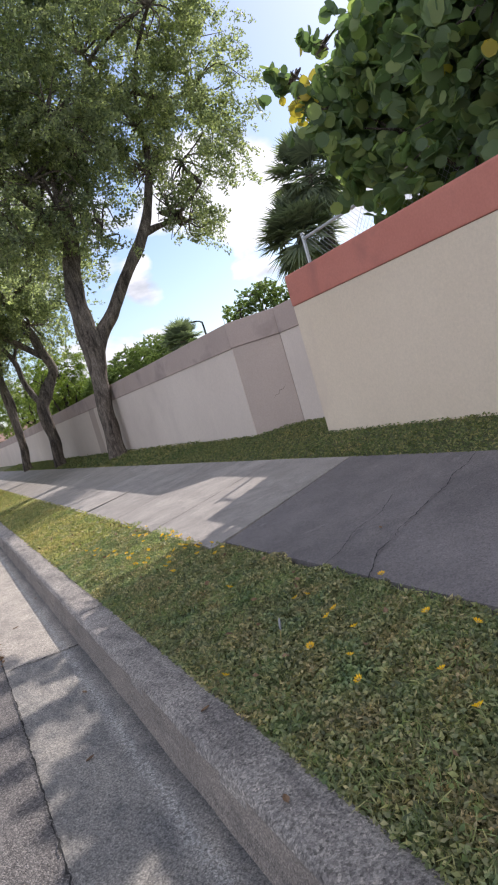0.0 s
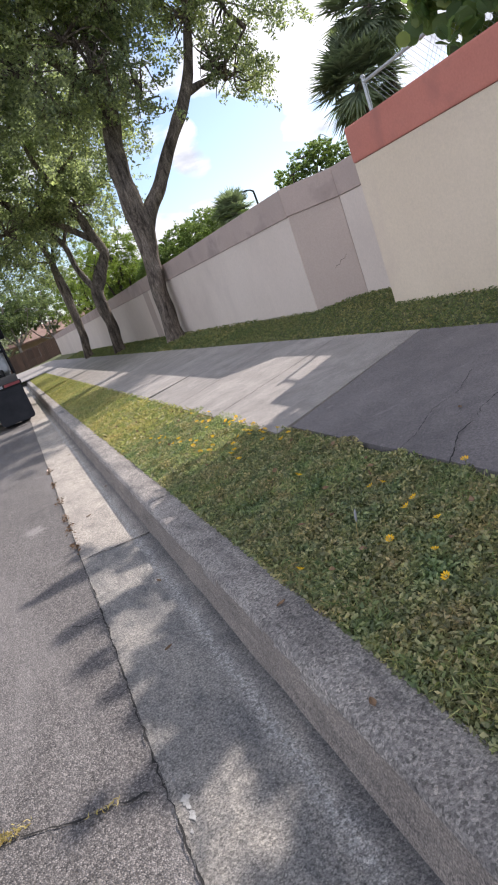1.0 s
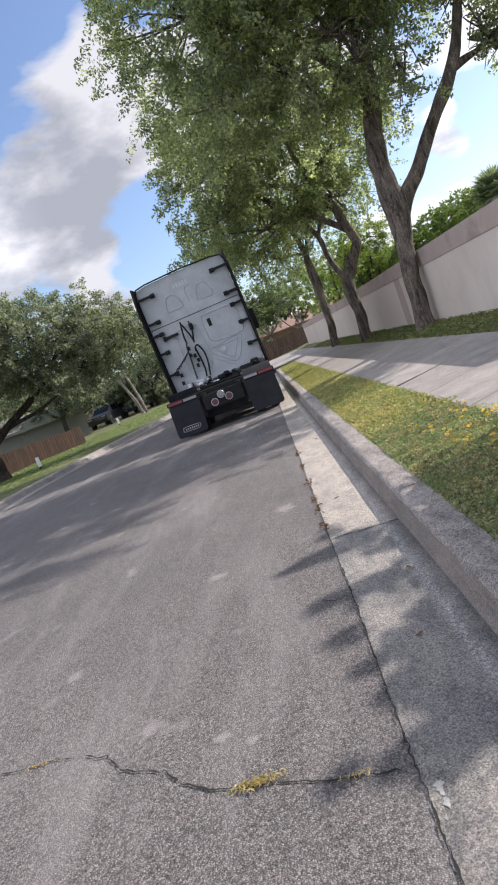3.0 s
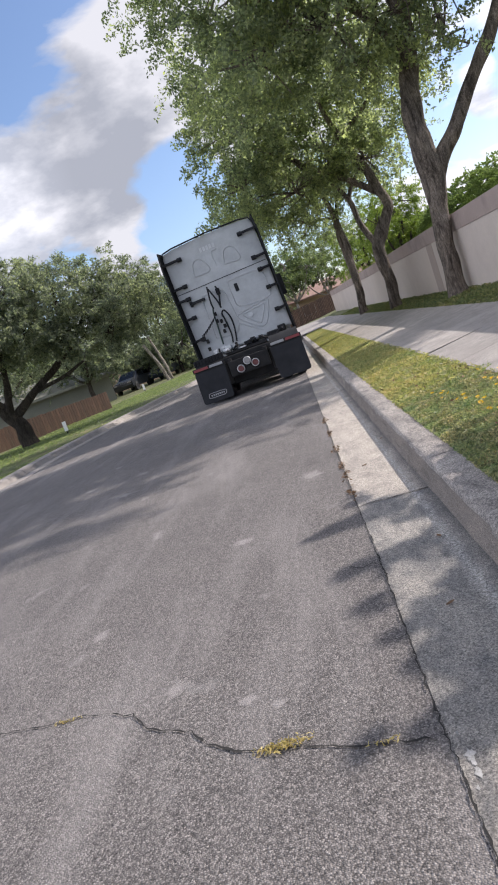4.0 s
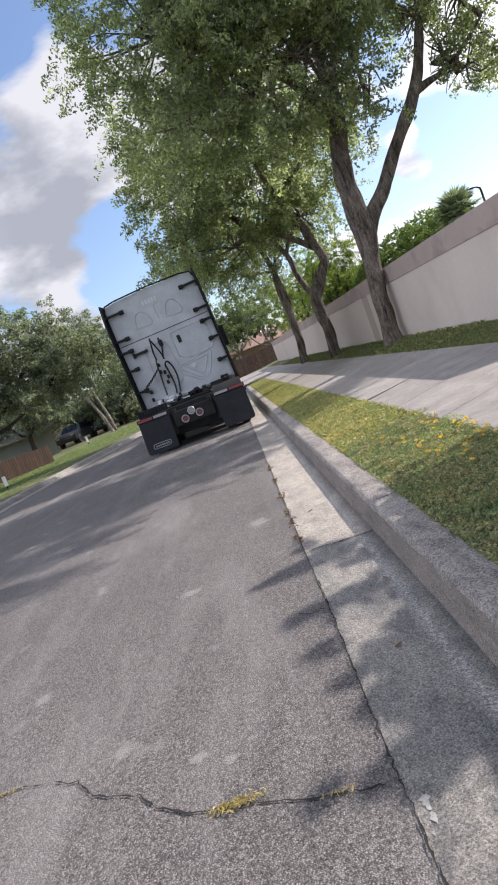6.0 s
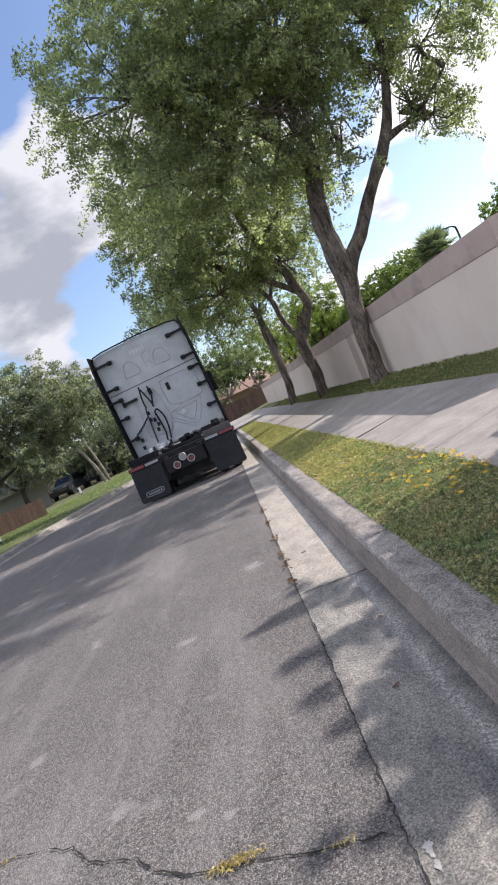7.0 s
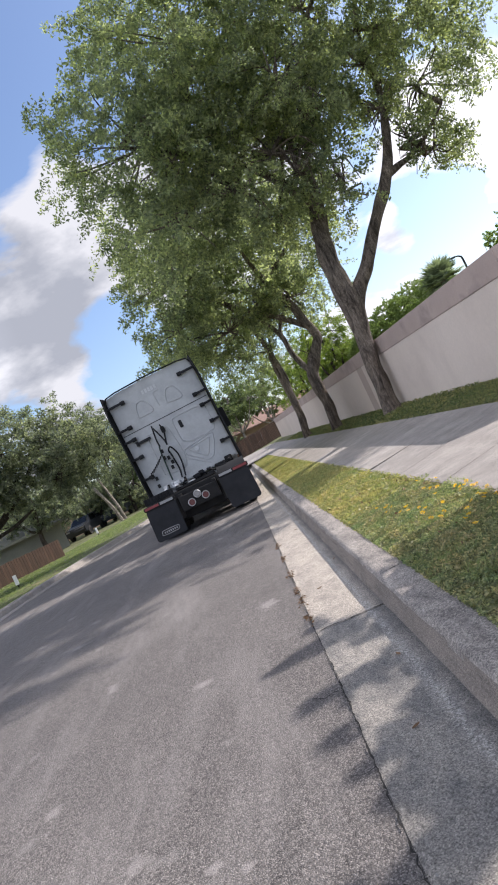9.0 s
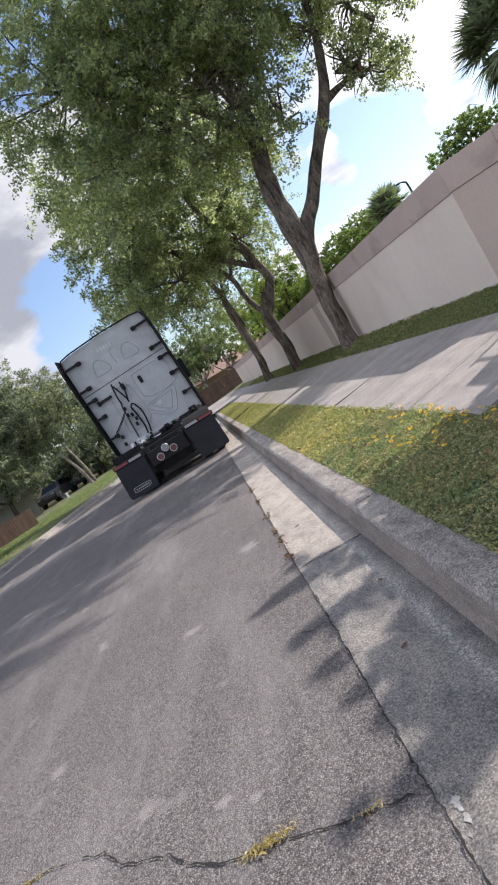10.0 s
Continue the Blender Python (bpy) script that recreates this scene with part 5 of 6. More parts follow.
    box(bm, -0.26, -0.16, yc - 0.08, yc + 0.004, 2.5, 2.66, 0.015)
    part("hose_clip", bm, M_BLACK, t)
    # mirrors
    for s in (-1, 1):
        bm = bmesh.new()
        box(bm, s * 1.37 - 0.1, s * 1.37 + 0.1, yc + 3.4, yc + 3.55, 2.0, 2.65, 0.05)
        mir = part("mirror", bm, M_BLACK, t, smooth=True)
        bm = bmesh.new()
        cyl(bm, (s * 1.15, yc + 3.6, 2.5), (s * 1.37, yc + 3.5, 2.5), 0.02, seg=8)
        part("mirror_arm", bm, M_BLACK, mir)
    # air hoses
    hoses = (([(-0.42, 2.78), (-0.47, 2.42), (-0.47, 2.21)], M_BLACK), ([(-0.41, 2.71), (-0.3, 2.35), (-0.28, 2.17)], M_BLACK), ([(-0.22, 2.72), (-0.2, 2.6), (-0.21, 2.46), (-0.29, 2.2)], M_BLACK), ([(-0.33, 1.95), (-0.31, 2.05), (-0.23, 2.08), (-0.15, 1.86), (-0.16, 1.58), (-0.23, 1.25)], M_BLACK), ([(-0.32, 2.02), (-0.3, 1.8), (-0.29, 1.48), (-0.33, 1.25)], M_BLACK), ([(-0.47, 2.25), (-0.51, 2.12), (-0.53, 1.89), (-0.56, 1.59), (-0.58, 1.3)], M_GREEN))
    for pts, mat in hoses:
        bm = bmesh.new()
        cp = curve_pts([(x, yc - 0.12 - 0.05 * math.sin(z * 3), z) for x, z in pts], 6)
        tube(bm, cp, [0.021] * len(cp), 7)
        part("air_hose", bm, mat, t, smooth=True)
    bm = bmesh.new()
    helix = [(-1.02 + 0.5 * k / 70 + 0.03 * math.cos(k * 0.75), yc - 0.14 + 0.05 * math.sin(k * 0.75), 1.66 + 0.34 * (k / 70) ** 1.2 + 0.05 * math.cos(k * 0.75)) for k in range(71)]
    tube(bm, helix, [0.011] * 71, 5)
    part("coiled_cable", bm, M_BLACK, t, "coiled black electric cable")
    for x, z in ((-0.48, 2.08), (-0.5, 1.9), (-0.4, 1.86), (-0.42, 1.6), (-0.36, 1.72), (-1.0, 1.6), (-0.92, 1.52), (-0.95, 1.32), (-0.75, 1.2)):
        bm = bmesh.new()
        box(bm, x - 0.035, x + 0.035, yc - 0.16, yc - 0.08, z - 0.05, z + 0.05, 0.012)
        part("coupling", bm, M_STEEL, t)
    # deck and chassis
    for s in (-1, 1):
        bm = bmesh.new()
        box(bm, s * 0.43 - 0.045, s * 0.43 + 0.045, -0.02, 6.2, 0.62, 0.92, 0.008)
        part("frame_rail", bm, M_STEEL, t)
    bm = bmesh.new()
    box(bm, -0.48, 0.48, -0.06, 0.04, 0.5, 0.86, 0.02)
    cross = part("rear_crossmember", bm, M_STEEL, t)
    for x, z, mat in ((-0.22, 0.63, M_LENSRED), (-0.03, 0.76, M_LENSCLEAR), (0.14, 0.66, M_LENSRED)):
        bm = bmesh.new()
        cyl(bm, (x, -0.1, z), (x, -0.05, z), 0.07, seg=20)
        cyl(bm, (x, -0.075, z), (x, -0.05, z), 0.085, seg=20)
        light = part("tail_light", bm, mat, cross, smooth=True)
        bm = bmesh.new()
        tube(bm, [(x + 0.082 * math.cos(2 * math.pi * k / 20), -0.098, z + 0.082 * math.sin(2 * math.pi * k / 20)) for k in range(21)], [0.012] * 21, 5)
        part("bezel", bm, M_ALLOY, light, smooth=True)
    bm = bmesh.new()
    rounded_slab(bm, round_rect(-0.5, 0.5, 0.0, 0.06, 0.02), 0.0, 0.9)
    wheel5 = part("fifth_wheel", bm, M_STEEL, t, "greasy fifth-wheel plate")
    wheel5.location = (0, 0.5, 1.0)
    wheel5.rotation_euler = (radians(-6), 0, 0)
    bm = bmesh.new()
    box(bm, -0.7, 0.6, 1.2, 1.72, 0.98, 1.02, 0.008)
    for k in range(11):
        box(bm, -0.68 + k * 0.115, -0.62 + k * 0.115, 1.2, 1.72, 1.02, 1.04)
    part("catwalk", bm, M_ALLOY, t, "aluminium deck plate")
    for x, y, z, w, h in ((0.7, 1.3, 1.08, 0.3, 0.22), (-0.85, 1.1, 1.0, 0.35, 0.2), (0.15, 1.2, 1.1, 0.2, 0.16), (0.95, 1.4, 1.12, 0.2, 0.28), (-0.45, 0.7, 0.95, 0.12, 0.14)):
        bm = bmesh.new()
        box(bm, x - w / 2, x + w / 2, y, y + 0.3, z - h / 2, z + h / 2, 0.03)
        cyl(bm, (x - w / 2, y - 0.05, z + 0.02), (x + w / 2, y - 0.02, z - 0.04), 0.03, seg=8)
        part("valve_block", bm, M_STEEL, t)
    bm = bmesh.new()
    box(bm, -0.6, 0.6, 0.3, 0.5, 0.3, 0.98, 0.04)
    box(bm, -0.5, 0.5, 1.0, 1.6, 0.25, 0.95, 0.05)
    part("suspension_frame", bm, M_STEEL, t)
    for s in (-1, 1):
        bm = bmesh.new()
        cyl(bm, (s * 0.62, 0.25, 0.35), (s * 0.62, 0.25, 0.85), 0.12, seg=16)
        part("air_spring", bm, M_RUBBER, t, smooth=True)
    clutter = np.random.default_rng(90)
    for k in range(26):
        x, z = float(clutter.uniform(-1.05, 1.05)), float(clutter.uniform(0.98, 1.2))
        w, hh, y = float(clutter.uniform(0.05, 0.2)), float(clutter.uniform(0.05, 0.16)), float(clutter.uniform(0.5, 1.5))
        bm = bmesh.new()
        box(bm, x - w / 2, x + w / 2, y, y + 0.14, z - hh / 2, z + hh / 2, 0.015)
        cyl(bm, (x, y - 0.06, z), (x + float(clutter.uniform(-0.2, 0.2)), y + 0.1, z - 0.1), 0.022, seg=7)
        part("chassis_fitting", bm, (M_STEEL, M_BLACK, M_BLACK, M_ALLOY)[k % 4] if k % 8 else M_GALV, t)
    for s, x0, n in ((-1, -1.28, 9),):
        bm = bmesh.new()
        box(bm, x0, -0.55, 0.28, 0.32, 0.98, 1.13)
        for k in range(n):
            box(bm, x0 + 0.08 * k, x0 + 0.08 * k + 0.04, 0.24, 0.285, 0.99, 1.12, 0.006)
        part("slatted_step", bm, M_BLACK, t)
    # wheels in pairs on two axles, fenders, flaps
    for y in (0.72, 2.02):
        bm = bmesh.new()
        cyl(bm, (-1.0, y, 0.51), (1.0, y, 0.51), 0.09, seg=12)
        box(bm, -0.22, 0.22, y - 0.22, y + 0.22, 0.36, 0.72, 0.08)
        part("axle", bm, M_STEEL, t, smooth=True)
        for s in (-1, 1):
            for off in (0.72, 1.08):
                bm = bmesh.new()
                prof = [(0.30, -0.13), (0.42, -0.14), (0.49, -0.12), (0.51, -0.1), (0.51, 0.1), (0.49, 0.12), (0.42, 0.14), (0.30, 0.13)]
                n = 32
                rings = [[bm.verts.new((q, r * math.cos(2 * math.pi * k / n), r * math.sin(2 * math.pi * k / n))) for r, q in prof] for k in range(n)]
                for k in range(n):
                    for i in range(7):
                        bm.faces.new((rings[k][i], rings[k][i + 1], rings[(k + 1) % n][i + 1], rings[(k + 1) % n][i]))
                for k in range(48):
                    a = 2 * math.pi * k / 48
                    box(bm, -0.1, 0.1, -0.012, 0.012, 0.505, 0.522, m=Matrix.Rotation(a, 4, "X"))
                tyre = part("tyre", bm, M_RUBBER, t, smooth=True, sharp=35)
                tyre.location = (s * off, y, 0.52)
                bm = bmesh.new()
                cyl(bm, (-0.06, 0, 0), (0.06, 0, 0), 0.3, seg=28)
                cyl(bm, (-0.1, 0, 0), (0.1, 0, 0), 0.12, seg=16)
                part("rim", bm, M_ALLOY, tyre, smooth=True)
    for s in (-1, 1):
        bm = bmesh.new()
        cx = s * 0.93
        flap_pts = round_rect(-0.37, 0.37, 0.09, 0.88, 0.07)
        rounded_slab(bm, [(cx + x + (s * 0.02 if z < 0.5 else 0), z) for x, z in flap_pts], -0.02, 0.0)
        flap = part("mudflap", bm, M_FLAP, t, "black rubber mudflap")
        bm = bmesh.new()
        box(bm, cx - 0.39, cx + 0.39, -0.045, 0.03, 0.86, 0.96, 0.015)
        hanger = part("flap_hanger", bm, M_STEEL, t)
        for q in range(2):
            for mat, a, b in ((M_REDTAPE, -0.36, -0.02), (M_WHITETAPE, 0.02, 0.34)) if s < 0 else ((M_WHITETAPE, -0.34, -0.02), (M_REDTAPE, 0.02, 0.36)):
                if q == 0:
                    bm = bmesh.new()
                    box(bm, cx + a, cx + b, -0.05, -0.044, 0.885, 0.945)
                    part("reflective_tape", bm, mat, hanger)
        bm = bmesh.new()
        if s < 0:
            raised_line(bm, round_rect(cx - 0.22, cx + 0.2, 0.2, 0.31, 0.05, 3)[::2], 0.008)
            for k in range(7):
                box(bm, cx - 0.17 + k * 0.05, cx - 0.14 + k * 0.05, -0.006, 0.004, 0.235, 0.275)
            b = part("flap_badge", bm, M_WHITETAPE, flap, "pale oval badge of plain bars")
            b.location.y = -0.022
        else:
            bm.free()
        # quarter fender over the rear axles
        bm = bmesh.new()
        arc = [(0.72 + 0.62 * math.cos(radians(a)), 0.5 + 0.6 * math.sin(radians(a))) for a in range(80, 190, 11)]
        a0 = [bm.verts.new((cx - 0.35, y, z)) for y, z in arc]
        a1 = [bm.verts.new((cx + 0.35, y, z)) for y, z in arc]
        b0 = [bm.verts.new((cx - 0.35, y + 0.012, z - 0.012)) for y, z in arc]
        b1 = [bm.verts.new((cx + 0.35, y + 0.012, z - 0.012)) for y, z in arc]
        for i in range(len(arc) - 1):
            bm.faces.new((a0[i], a1[i], a1[i + 1], a0[i + 1]))
            bm.faces.new((b0[i], b0[i + 1], b1[i + 1], b1[i]))
            bm.faces.new((a0[i], a0[i + 1], b0[i + 1], b0[i]))
            bm.faces.new((a1[i], b1[i], b1[i + 1], a1[i + 1]))
        part("quarter_fender", bm, M_BLACK, t, smooth=True)
        bm = bmesh.new()
        cyl(bm, (s * 1.0, 3.2, 0.62), (s * 1.0, 4.9, 0.62), 0.3, seg=20)
        part("fuel_tank", bm, M_ALLOY, t, smooth=True)
        bm = bmesh.new()
        cyl(bm, (s * 0.95, 6.2, 0.51), (s * 1.2, 6.2, 0.51), 0.51, seg=28)
        part("tyre", bm, M_RUBBER, t, smooth=True, sharp=35)

    # the sleeper cab leans a little on its air springs, away from the kerb
    lean = Matrix.Translation((0, 0, 1.0)) @ Matrix.Rotation(radians(-2.2), 4, "Y") @ Matrix.Translation((0, 0, -1.0))
    for ob in t.children:
        if ob.name.split(".")[0] in ("sleeper_cab", "day_cab", "roof_edge", "side_extender", "hose_bracket", "hose_clip", "mirror", "air_hose", "coiled_cable", "coupling"):
            ob.matrix_basis = lean


make_truck()


# ---- parked cars ----
def make_car(x, y, z, rz, paint, label):
    c = thing("car", (x, y, z), rz, label, "car", "cars parked across the road")
    side = [(-2.3, 0.35), (2.25, 0.35), (2.32, 0.75), (2.2, 0.98), (1.2, 1.1), (0.45, 1.62), (-1.7, 1.68), (-2.2, 1.15), (-2.35, 0.8)]
    bm = bmesh.new()
    a = [bm.verts.new((px, -0.92 + 0.16 * max(0, pz - 1.05) / 0.6, pz)) for px, pz in side]
    b = [bm.verts.new((px, 0.92 - 0.16 * max(0, pz - 1.05) / 0.6, pz)) for px, pz in side]
    bm.faces.new(a)
    bm.faces.new(b[::-1])
    for i in range(9):
        bm.faces.new((a[i], b[i], b[(i + 1) % 9], a[(i + 1) % 9]))
    bmesh.ops.recalc_face_normals(bm, faces=bm.faces[:])
    bmesh.ops.bevel(bm, geom=bm.edges[:], offset=0.08, segments=2, affect="EDGES", clamp_overlap=True)
    body = part("body", bm, paint, c, smooth=True, sharp=35)
    for s in (-1, 1):
        for x0, x1 in ((-1.75, -0.75), (-0.65, 0.3)):
            bm = bmesh.new()
            w = [bm.verts.new((px, s * (0.935 - 0.16 * (pz - 1.05) / 0.6), pz)) for px, pz in ((x0, 1.1), (x1 + (0.35 if x1 > 0 else 0), 1.1), (x1, 1.55), (x0 + 0.05, 1.57))]
            bm.faces.new(w)
            bmesh.ops.solidify(bm, geom=bm.faces[:], thickness=0.02)
            part("side_window", bm, M_CARGLASS, body)
    for px0, pz0, px1, pz1, nm in ((1.18, 1.13, 0.52, 1.6, "windscreen"), (-2.2, 1.2, -1.76, 1.64, "rear_window")):
        bm = bmesh.new()
        d = 0.03 if nm == "windscreen" else -0.03
        bm.faces.new([bm.verts.new(q) for q in ((px0 + d, -0.72, pz0), (px0 + d, 0.72, pz0), (px1 + d, 0.64, pz1), (px1 + d, -0.64, pz1))])
        bmesh.ops.solidify(bm, geom=bm.faces[:], thickness=0.02)
        part(nm, bm, M_CARGLASS, body)
    for wx in (-1.4, 1.42):
        for s in (-1, 1):
            bm = bmesh.new()
            cyl(bm, (0, -0.11, 0), (0, 0.11, 0), 0.35, seg=24)
            w = part("wheel", bm, M_RUBBER, c, smooth=True)
            w.location = (wx, s * 0.84, 0.35)
            bm = bmesh.new()
            cyl(bm, (0, -0.12, 0), (0, 0.12, 0), 0.22, seg=18)
            part("rim", bm, M_STEEL, w, smooth=True)
    for s in (-1, 1):
        bm = bmesh.new()
        box(bm, 2.15, 2.3, s * 0.66 - 0.16, s * 0.66 + 0.16, 0.8, 0.93, 0.03)
        part("headlight", bm, M_LENSCLEAR, body)
        bm = bmesh.new()
        box(bm, -2.33, -2.2, s * 0.72 - 0.1, s * 0.72 + 0.1, 0.85, 1.15, 0.03)
        part("tail_light", bm, M_LENSRED, body)


make_car(-12.2, 57.5, 0.12, -98, M_CARBLUE, "dark blue-grey sport utility car parked on the verge")
make_car(-14.3, 54.0, 0.12, -100, M_CARBLACK, "near-black car parked beside a house")
make_car(-10.6, 68.0, 0.12, -95, M_CARBLUE, "dark car parked further along the street")


# ---- fences, houses, lamp ----
def board_fence(name, a, b, z0, z1, h, label):
    a, b = Vector((*a, 0)), Vector((*b, 0))
    d = b - a
    rz = math.degrees(math.atan2(d.y, d.x))
    t = thing(name, (a.x, a.y, 0), rz, label, "fence")
    n = int(d.length / 0.15)
    rng = np.random.default_rng(int(abs(a.x) * 7) + 1)
    bm = bmesh.new()
    box(bm, 0, 0.14, -0.012, 0.012, 0, h, 0.004)
    board = None
    for k in range(n):
        z = z0 + (z1 - z0) * k / n - 0.05
        if board is None:
            board = part("board", bm, M_WOOD, t)
            ob = board
        else:
            ob = new("board", board.data)
            ob.parent = t
        ob.location = (k * d.length / n, rng.normal() * 0.006, z + rng.normal() * 0.012)
    for k in range(0, n, 16):
        bm = bmesh.new()
        box(bm, k * d.length / n, k * d.length / n + 0.1, 0.02, 0.12, z0 + (z1 - z0) * k / n - 0.1, z0 + (z1 - z0) * k / n + h - 0.05, 0.005)
        part("post", bm, M_WOOD, t)


board_fence("wooden_fence", (-16.6, 25.2), (-10.4, 32.5), 0.05, -0.1, 1.2, "low brown wooden board fence at a garden edge")
board_fence("wooden_fence", (-3.5, 63.5), (8.5, 63.5), -0.1, 0.9, 1.7, "reddish-brown wooden board fence at the street's end")


def house(x, y, w, d, h, rz, wall_mat, roof_mat, label, rise=1.6, openings=(-0.3, 0.05, 0.32)):
    t = thing("house", (x, y, 0), rz, label, "house", "houses beyond the street")
    bm = bmesh.new()
    box(bm, -w / 2, w / 2, -d / 2, d / 2, -0.2, h)
    wall = part("wall", bm, wall_mat, t)
    bm = bmesh.new()
    o = 0.5
    base = [bm.verts.new(q) for q in ((-w / 2 - o, -d / 2 - o, h), (w / 2 + o, -d / 2 - o, h), (w / 2 + o, d / 2 + o, h), (-w / 2 - o, d / 2 + o, h))]
    lip = [bm.verts.new(v.co + Vector((0, 0, 0.18))) for v in base]
    r0, r1 = bm.verts.new((-w / 2 + d / 2, 0, h + rise)), bm.verts.new((w / 2 - d / 2, 0, h + rise))
    bm.faces.new(base[::-1])
    for i in range(4):
        bm.faces.new((base[i], base[(i + 1) % 4], lip[(i + 1) % 4], lip[i]))
    bm.faces.new((lip[0], lip[1], r1, r0))
    bm.faces.new((lip[2], lip[3], r0, r1))
    bm.faces.new((lip[1], lip[2], r1))
    bm.faces.new((lip[3], lip[0], r0))
    part("roof", bm, roof_mat, t)
    for k in openings:
        bm = bmesh.new()
        box(bm, k * w - 0.7, k * w + 0.7, -d / 2 - 0.04, -d / 2 + 0.02, 0.9, 2.1)
        f = part("window", bm, M_WHITE, t)
        bm = bmesh.new()
        box(bm, k * w - 0.62, k * w + 0.62, -d / 2 - 0.055, -d / 2 - 0.045, 0.98, 2.02)
        part("pane", bm, M_CARGLASS, f)


house(-22, 48, 13, 8, 2.0, 30, M_STUCCO_OLIVE, M_ROOF_PALE, "low olive-grey house with a pale roof behind the fence", 1.5, (-0.4,))
house(-20, 74, 14, 9, 2.6, 10, M_STUCCO_TAN, M_ROOF, "tan house with a brown hip roof among trees")
house(8, 78, 16, 9, 2.7, -4, M_STUCCO_TAN, M_ROOF, "tan house with a brown hip roof beyond the fence")
house(13, 62, 10, 8, 2.6, 90, M_STUCCO_TAN, M_ROOF, "tan house with a brown roof behind the wall", 1.5)


def street_lamp():
    t = thing("street_lamp", (18.35, 38.9, 0.3), 0, "grey street lamp pole with a short curved arm", "street lamp")
    bm = bmesh.new()
    tube(bm, curve_pts([(0, 0, -0.2), (0, 0, 3), (0, 0, 5.6), (-0.12, 0, 6.0), (-0.5, -0.1, 6.1)], 6), list(np.linspace(0.09, 0.04, 25)), 8)
    part("pole", bm, M_STEEL, t)
    bm = bmesh.new()
    box(bm, -0.85, -0.45, -0.2, 0.0, 6.03, 6.13, 0.03)
    part("lamp_head", bm, M_STEEL, t)


street_lamp()


def marker_post(x, y):
    t = thing("marker_post", (x, y, 0.12), 0, "short white marker post on the far verge", "post", "white marker posts on the verge")
    bm = bmesh.new()
    box(bm, -0.07, 0.07, -0.02, 0.02, 0.12, 0.5, 0.015)
    part("plate", bm, M_WHITE, t)
    bm = bmesh.new()
    box(bm, -0.02, 0.02, -0.015, 0.015, -0.1, 0.14)
    part("stake", bm, M_STEEL, t)


marker_post(-9.3, 22.2)
marker_post(-10.2, 40.0)


# ---- verge plants ----
def verge_stuff():
    rng = np.random.default_rng(60)

    def height(x):
        return np.interp(x, [p[0] for p in RIGHT_X], [p[1] for p in RIGHT_X])

    def scatter(n, x0, x1, y0, y1):
        p = np.stack([rng.uniform(x0, x1, n), rng.uniform(y0, y1, n), np.zeros(n)], axis=1)
        p[:, 2] = height(p[:, 0])
        return p

    # broad small leaves of the near ground cover, blades further off
    near = scatter(165000, 0.69, 1.7, -2.6, 4.6)
    near[:, 2] += rng.uniform(0.0, 1.0, len(near)) * np.array([0.04 + 0.035 * noise.noise(Vector((q[0] * 5.0, q[1] * 5.0, 3))) + 0.015 * noise.noise(Vector((q[0] * 17.0, q[1] * 17.0, 8))) for q in near])
    rim = np.array([1.56 + (0.075 if q < 2.4 else 0.0) + 0.05 * noise.noise(Vector((q * 3.0, 1, 2))) + 0.03 * noise.noise(Vector((q * 11.0, 4, 2))) for q in near[:, 1]])
    near = near[near[:, 0] < rim]
    ob = quads_ob("verge_ground_cover", leaves(rng, near, 0.024, 0.0125, -0.15, 0.7), M_GRASS)
    tagged(ob, "low trailing ground cover with mixed green leaves", "ground cover", kind="stuff")
    back = scatter(60000, 0.69, 1.56, -12.0, -2.5)
    back[:, 2] += rng.uniform(0.0, 0.045, len(back))
    ob = quads_ob("verge_ground_cover", leaves(rng, back, 0.045, 0.022, -0.15, 0.7), M_GRASS)
    tagged(ob, "low ground cover further back along the kerb", "ground cover", kind="stuff")
    blades = scatter(20000, 0.7, 1.64, -2.4, 4.6)
    keep = np.array([noise.noise(Vector((q[0] * 2.2, q[1] * 2.2, 9))) > 0.05 for q in blades])
    blades = blades[keep]
    blades[:, 2] += 0.035
    slim = rng.uniform(0, 1, len(blades)) < 0.75
    ob = quads_ob("grass_blades", leaves(rng, blades[slim], 0.06, 0.0045, -0.8, 0.9), M_BLADE)
    tagged(ob, "scattered longer grass blades among the ground cover", "grass", kind="stuff")
    ob = quads_ob("verge_weeds", leaves(rng, blades[~slim], 0.032, 0.014, -0.3, 0.8), M_BLADE)
    tagged(ob, "fresh green weeds standing among the ground cover", "weeds", kind="stuff")
    dead = scatter(60, 0.72, 1.62, -2.4, 6.0)
    dead[:, 2] += 0.05
    ob = quads_ob("fallen_leaf_litter", leaves(rng, dead, 0.04, 0.024, 0.0, 0.35), M_DRY)
    tagged(ob, "brown fallen leaves lying on the ground cover", "leaf litter", kind="stuff")
    far = scatter(80000, 0.69, 1.57, 4.4, STRIP_END)
    far[:, 2] += rng.uniform(0.0, 0.04, len(far))
    ob = quads_ob("verge_grass", leaves(rng, far, 0.06, 0.02, -0.4, 0.8), M_LAWN)
    tagged(ob, "sunlit yellow-green grass strip between kerb and pavement", "grass", kind="stuff")
    wall = scatter(78000, WALK_OUT - 0.02, 4.82, -9.0, 9.0)
    keep = (wall[:, 0] < 4.09) | ((wall[:, 1] > 4.5) & ((wall[:, 0] < 4.28) | (wall[:, 1] < 6.7 - 1.08 * (wall[:, 0] - 4.3))))
    wall = wall[keep]
    wall[:, 2] += rng.uniform(-0.01, 0.035, len(wall))
    ob = quads_ob("wall_foot_weeds", leaves(rng, wall, 0.036, 0.017, -0.1, 0.7), M_FOOT)
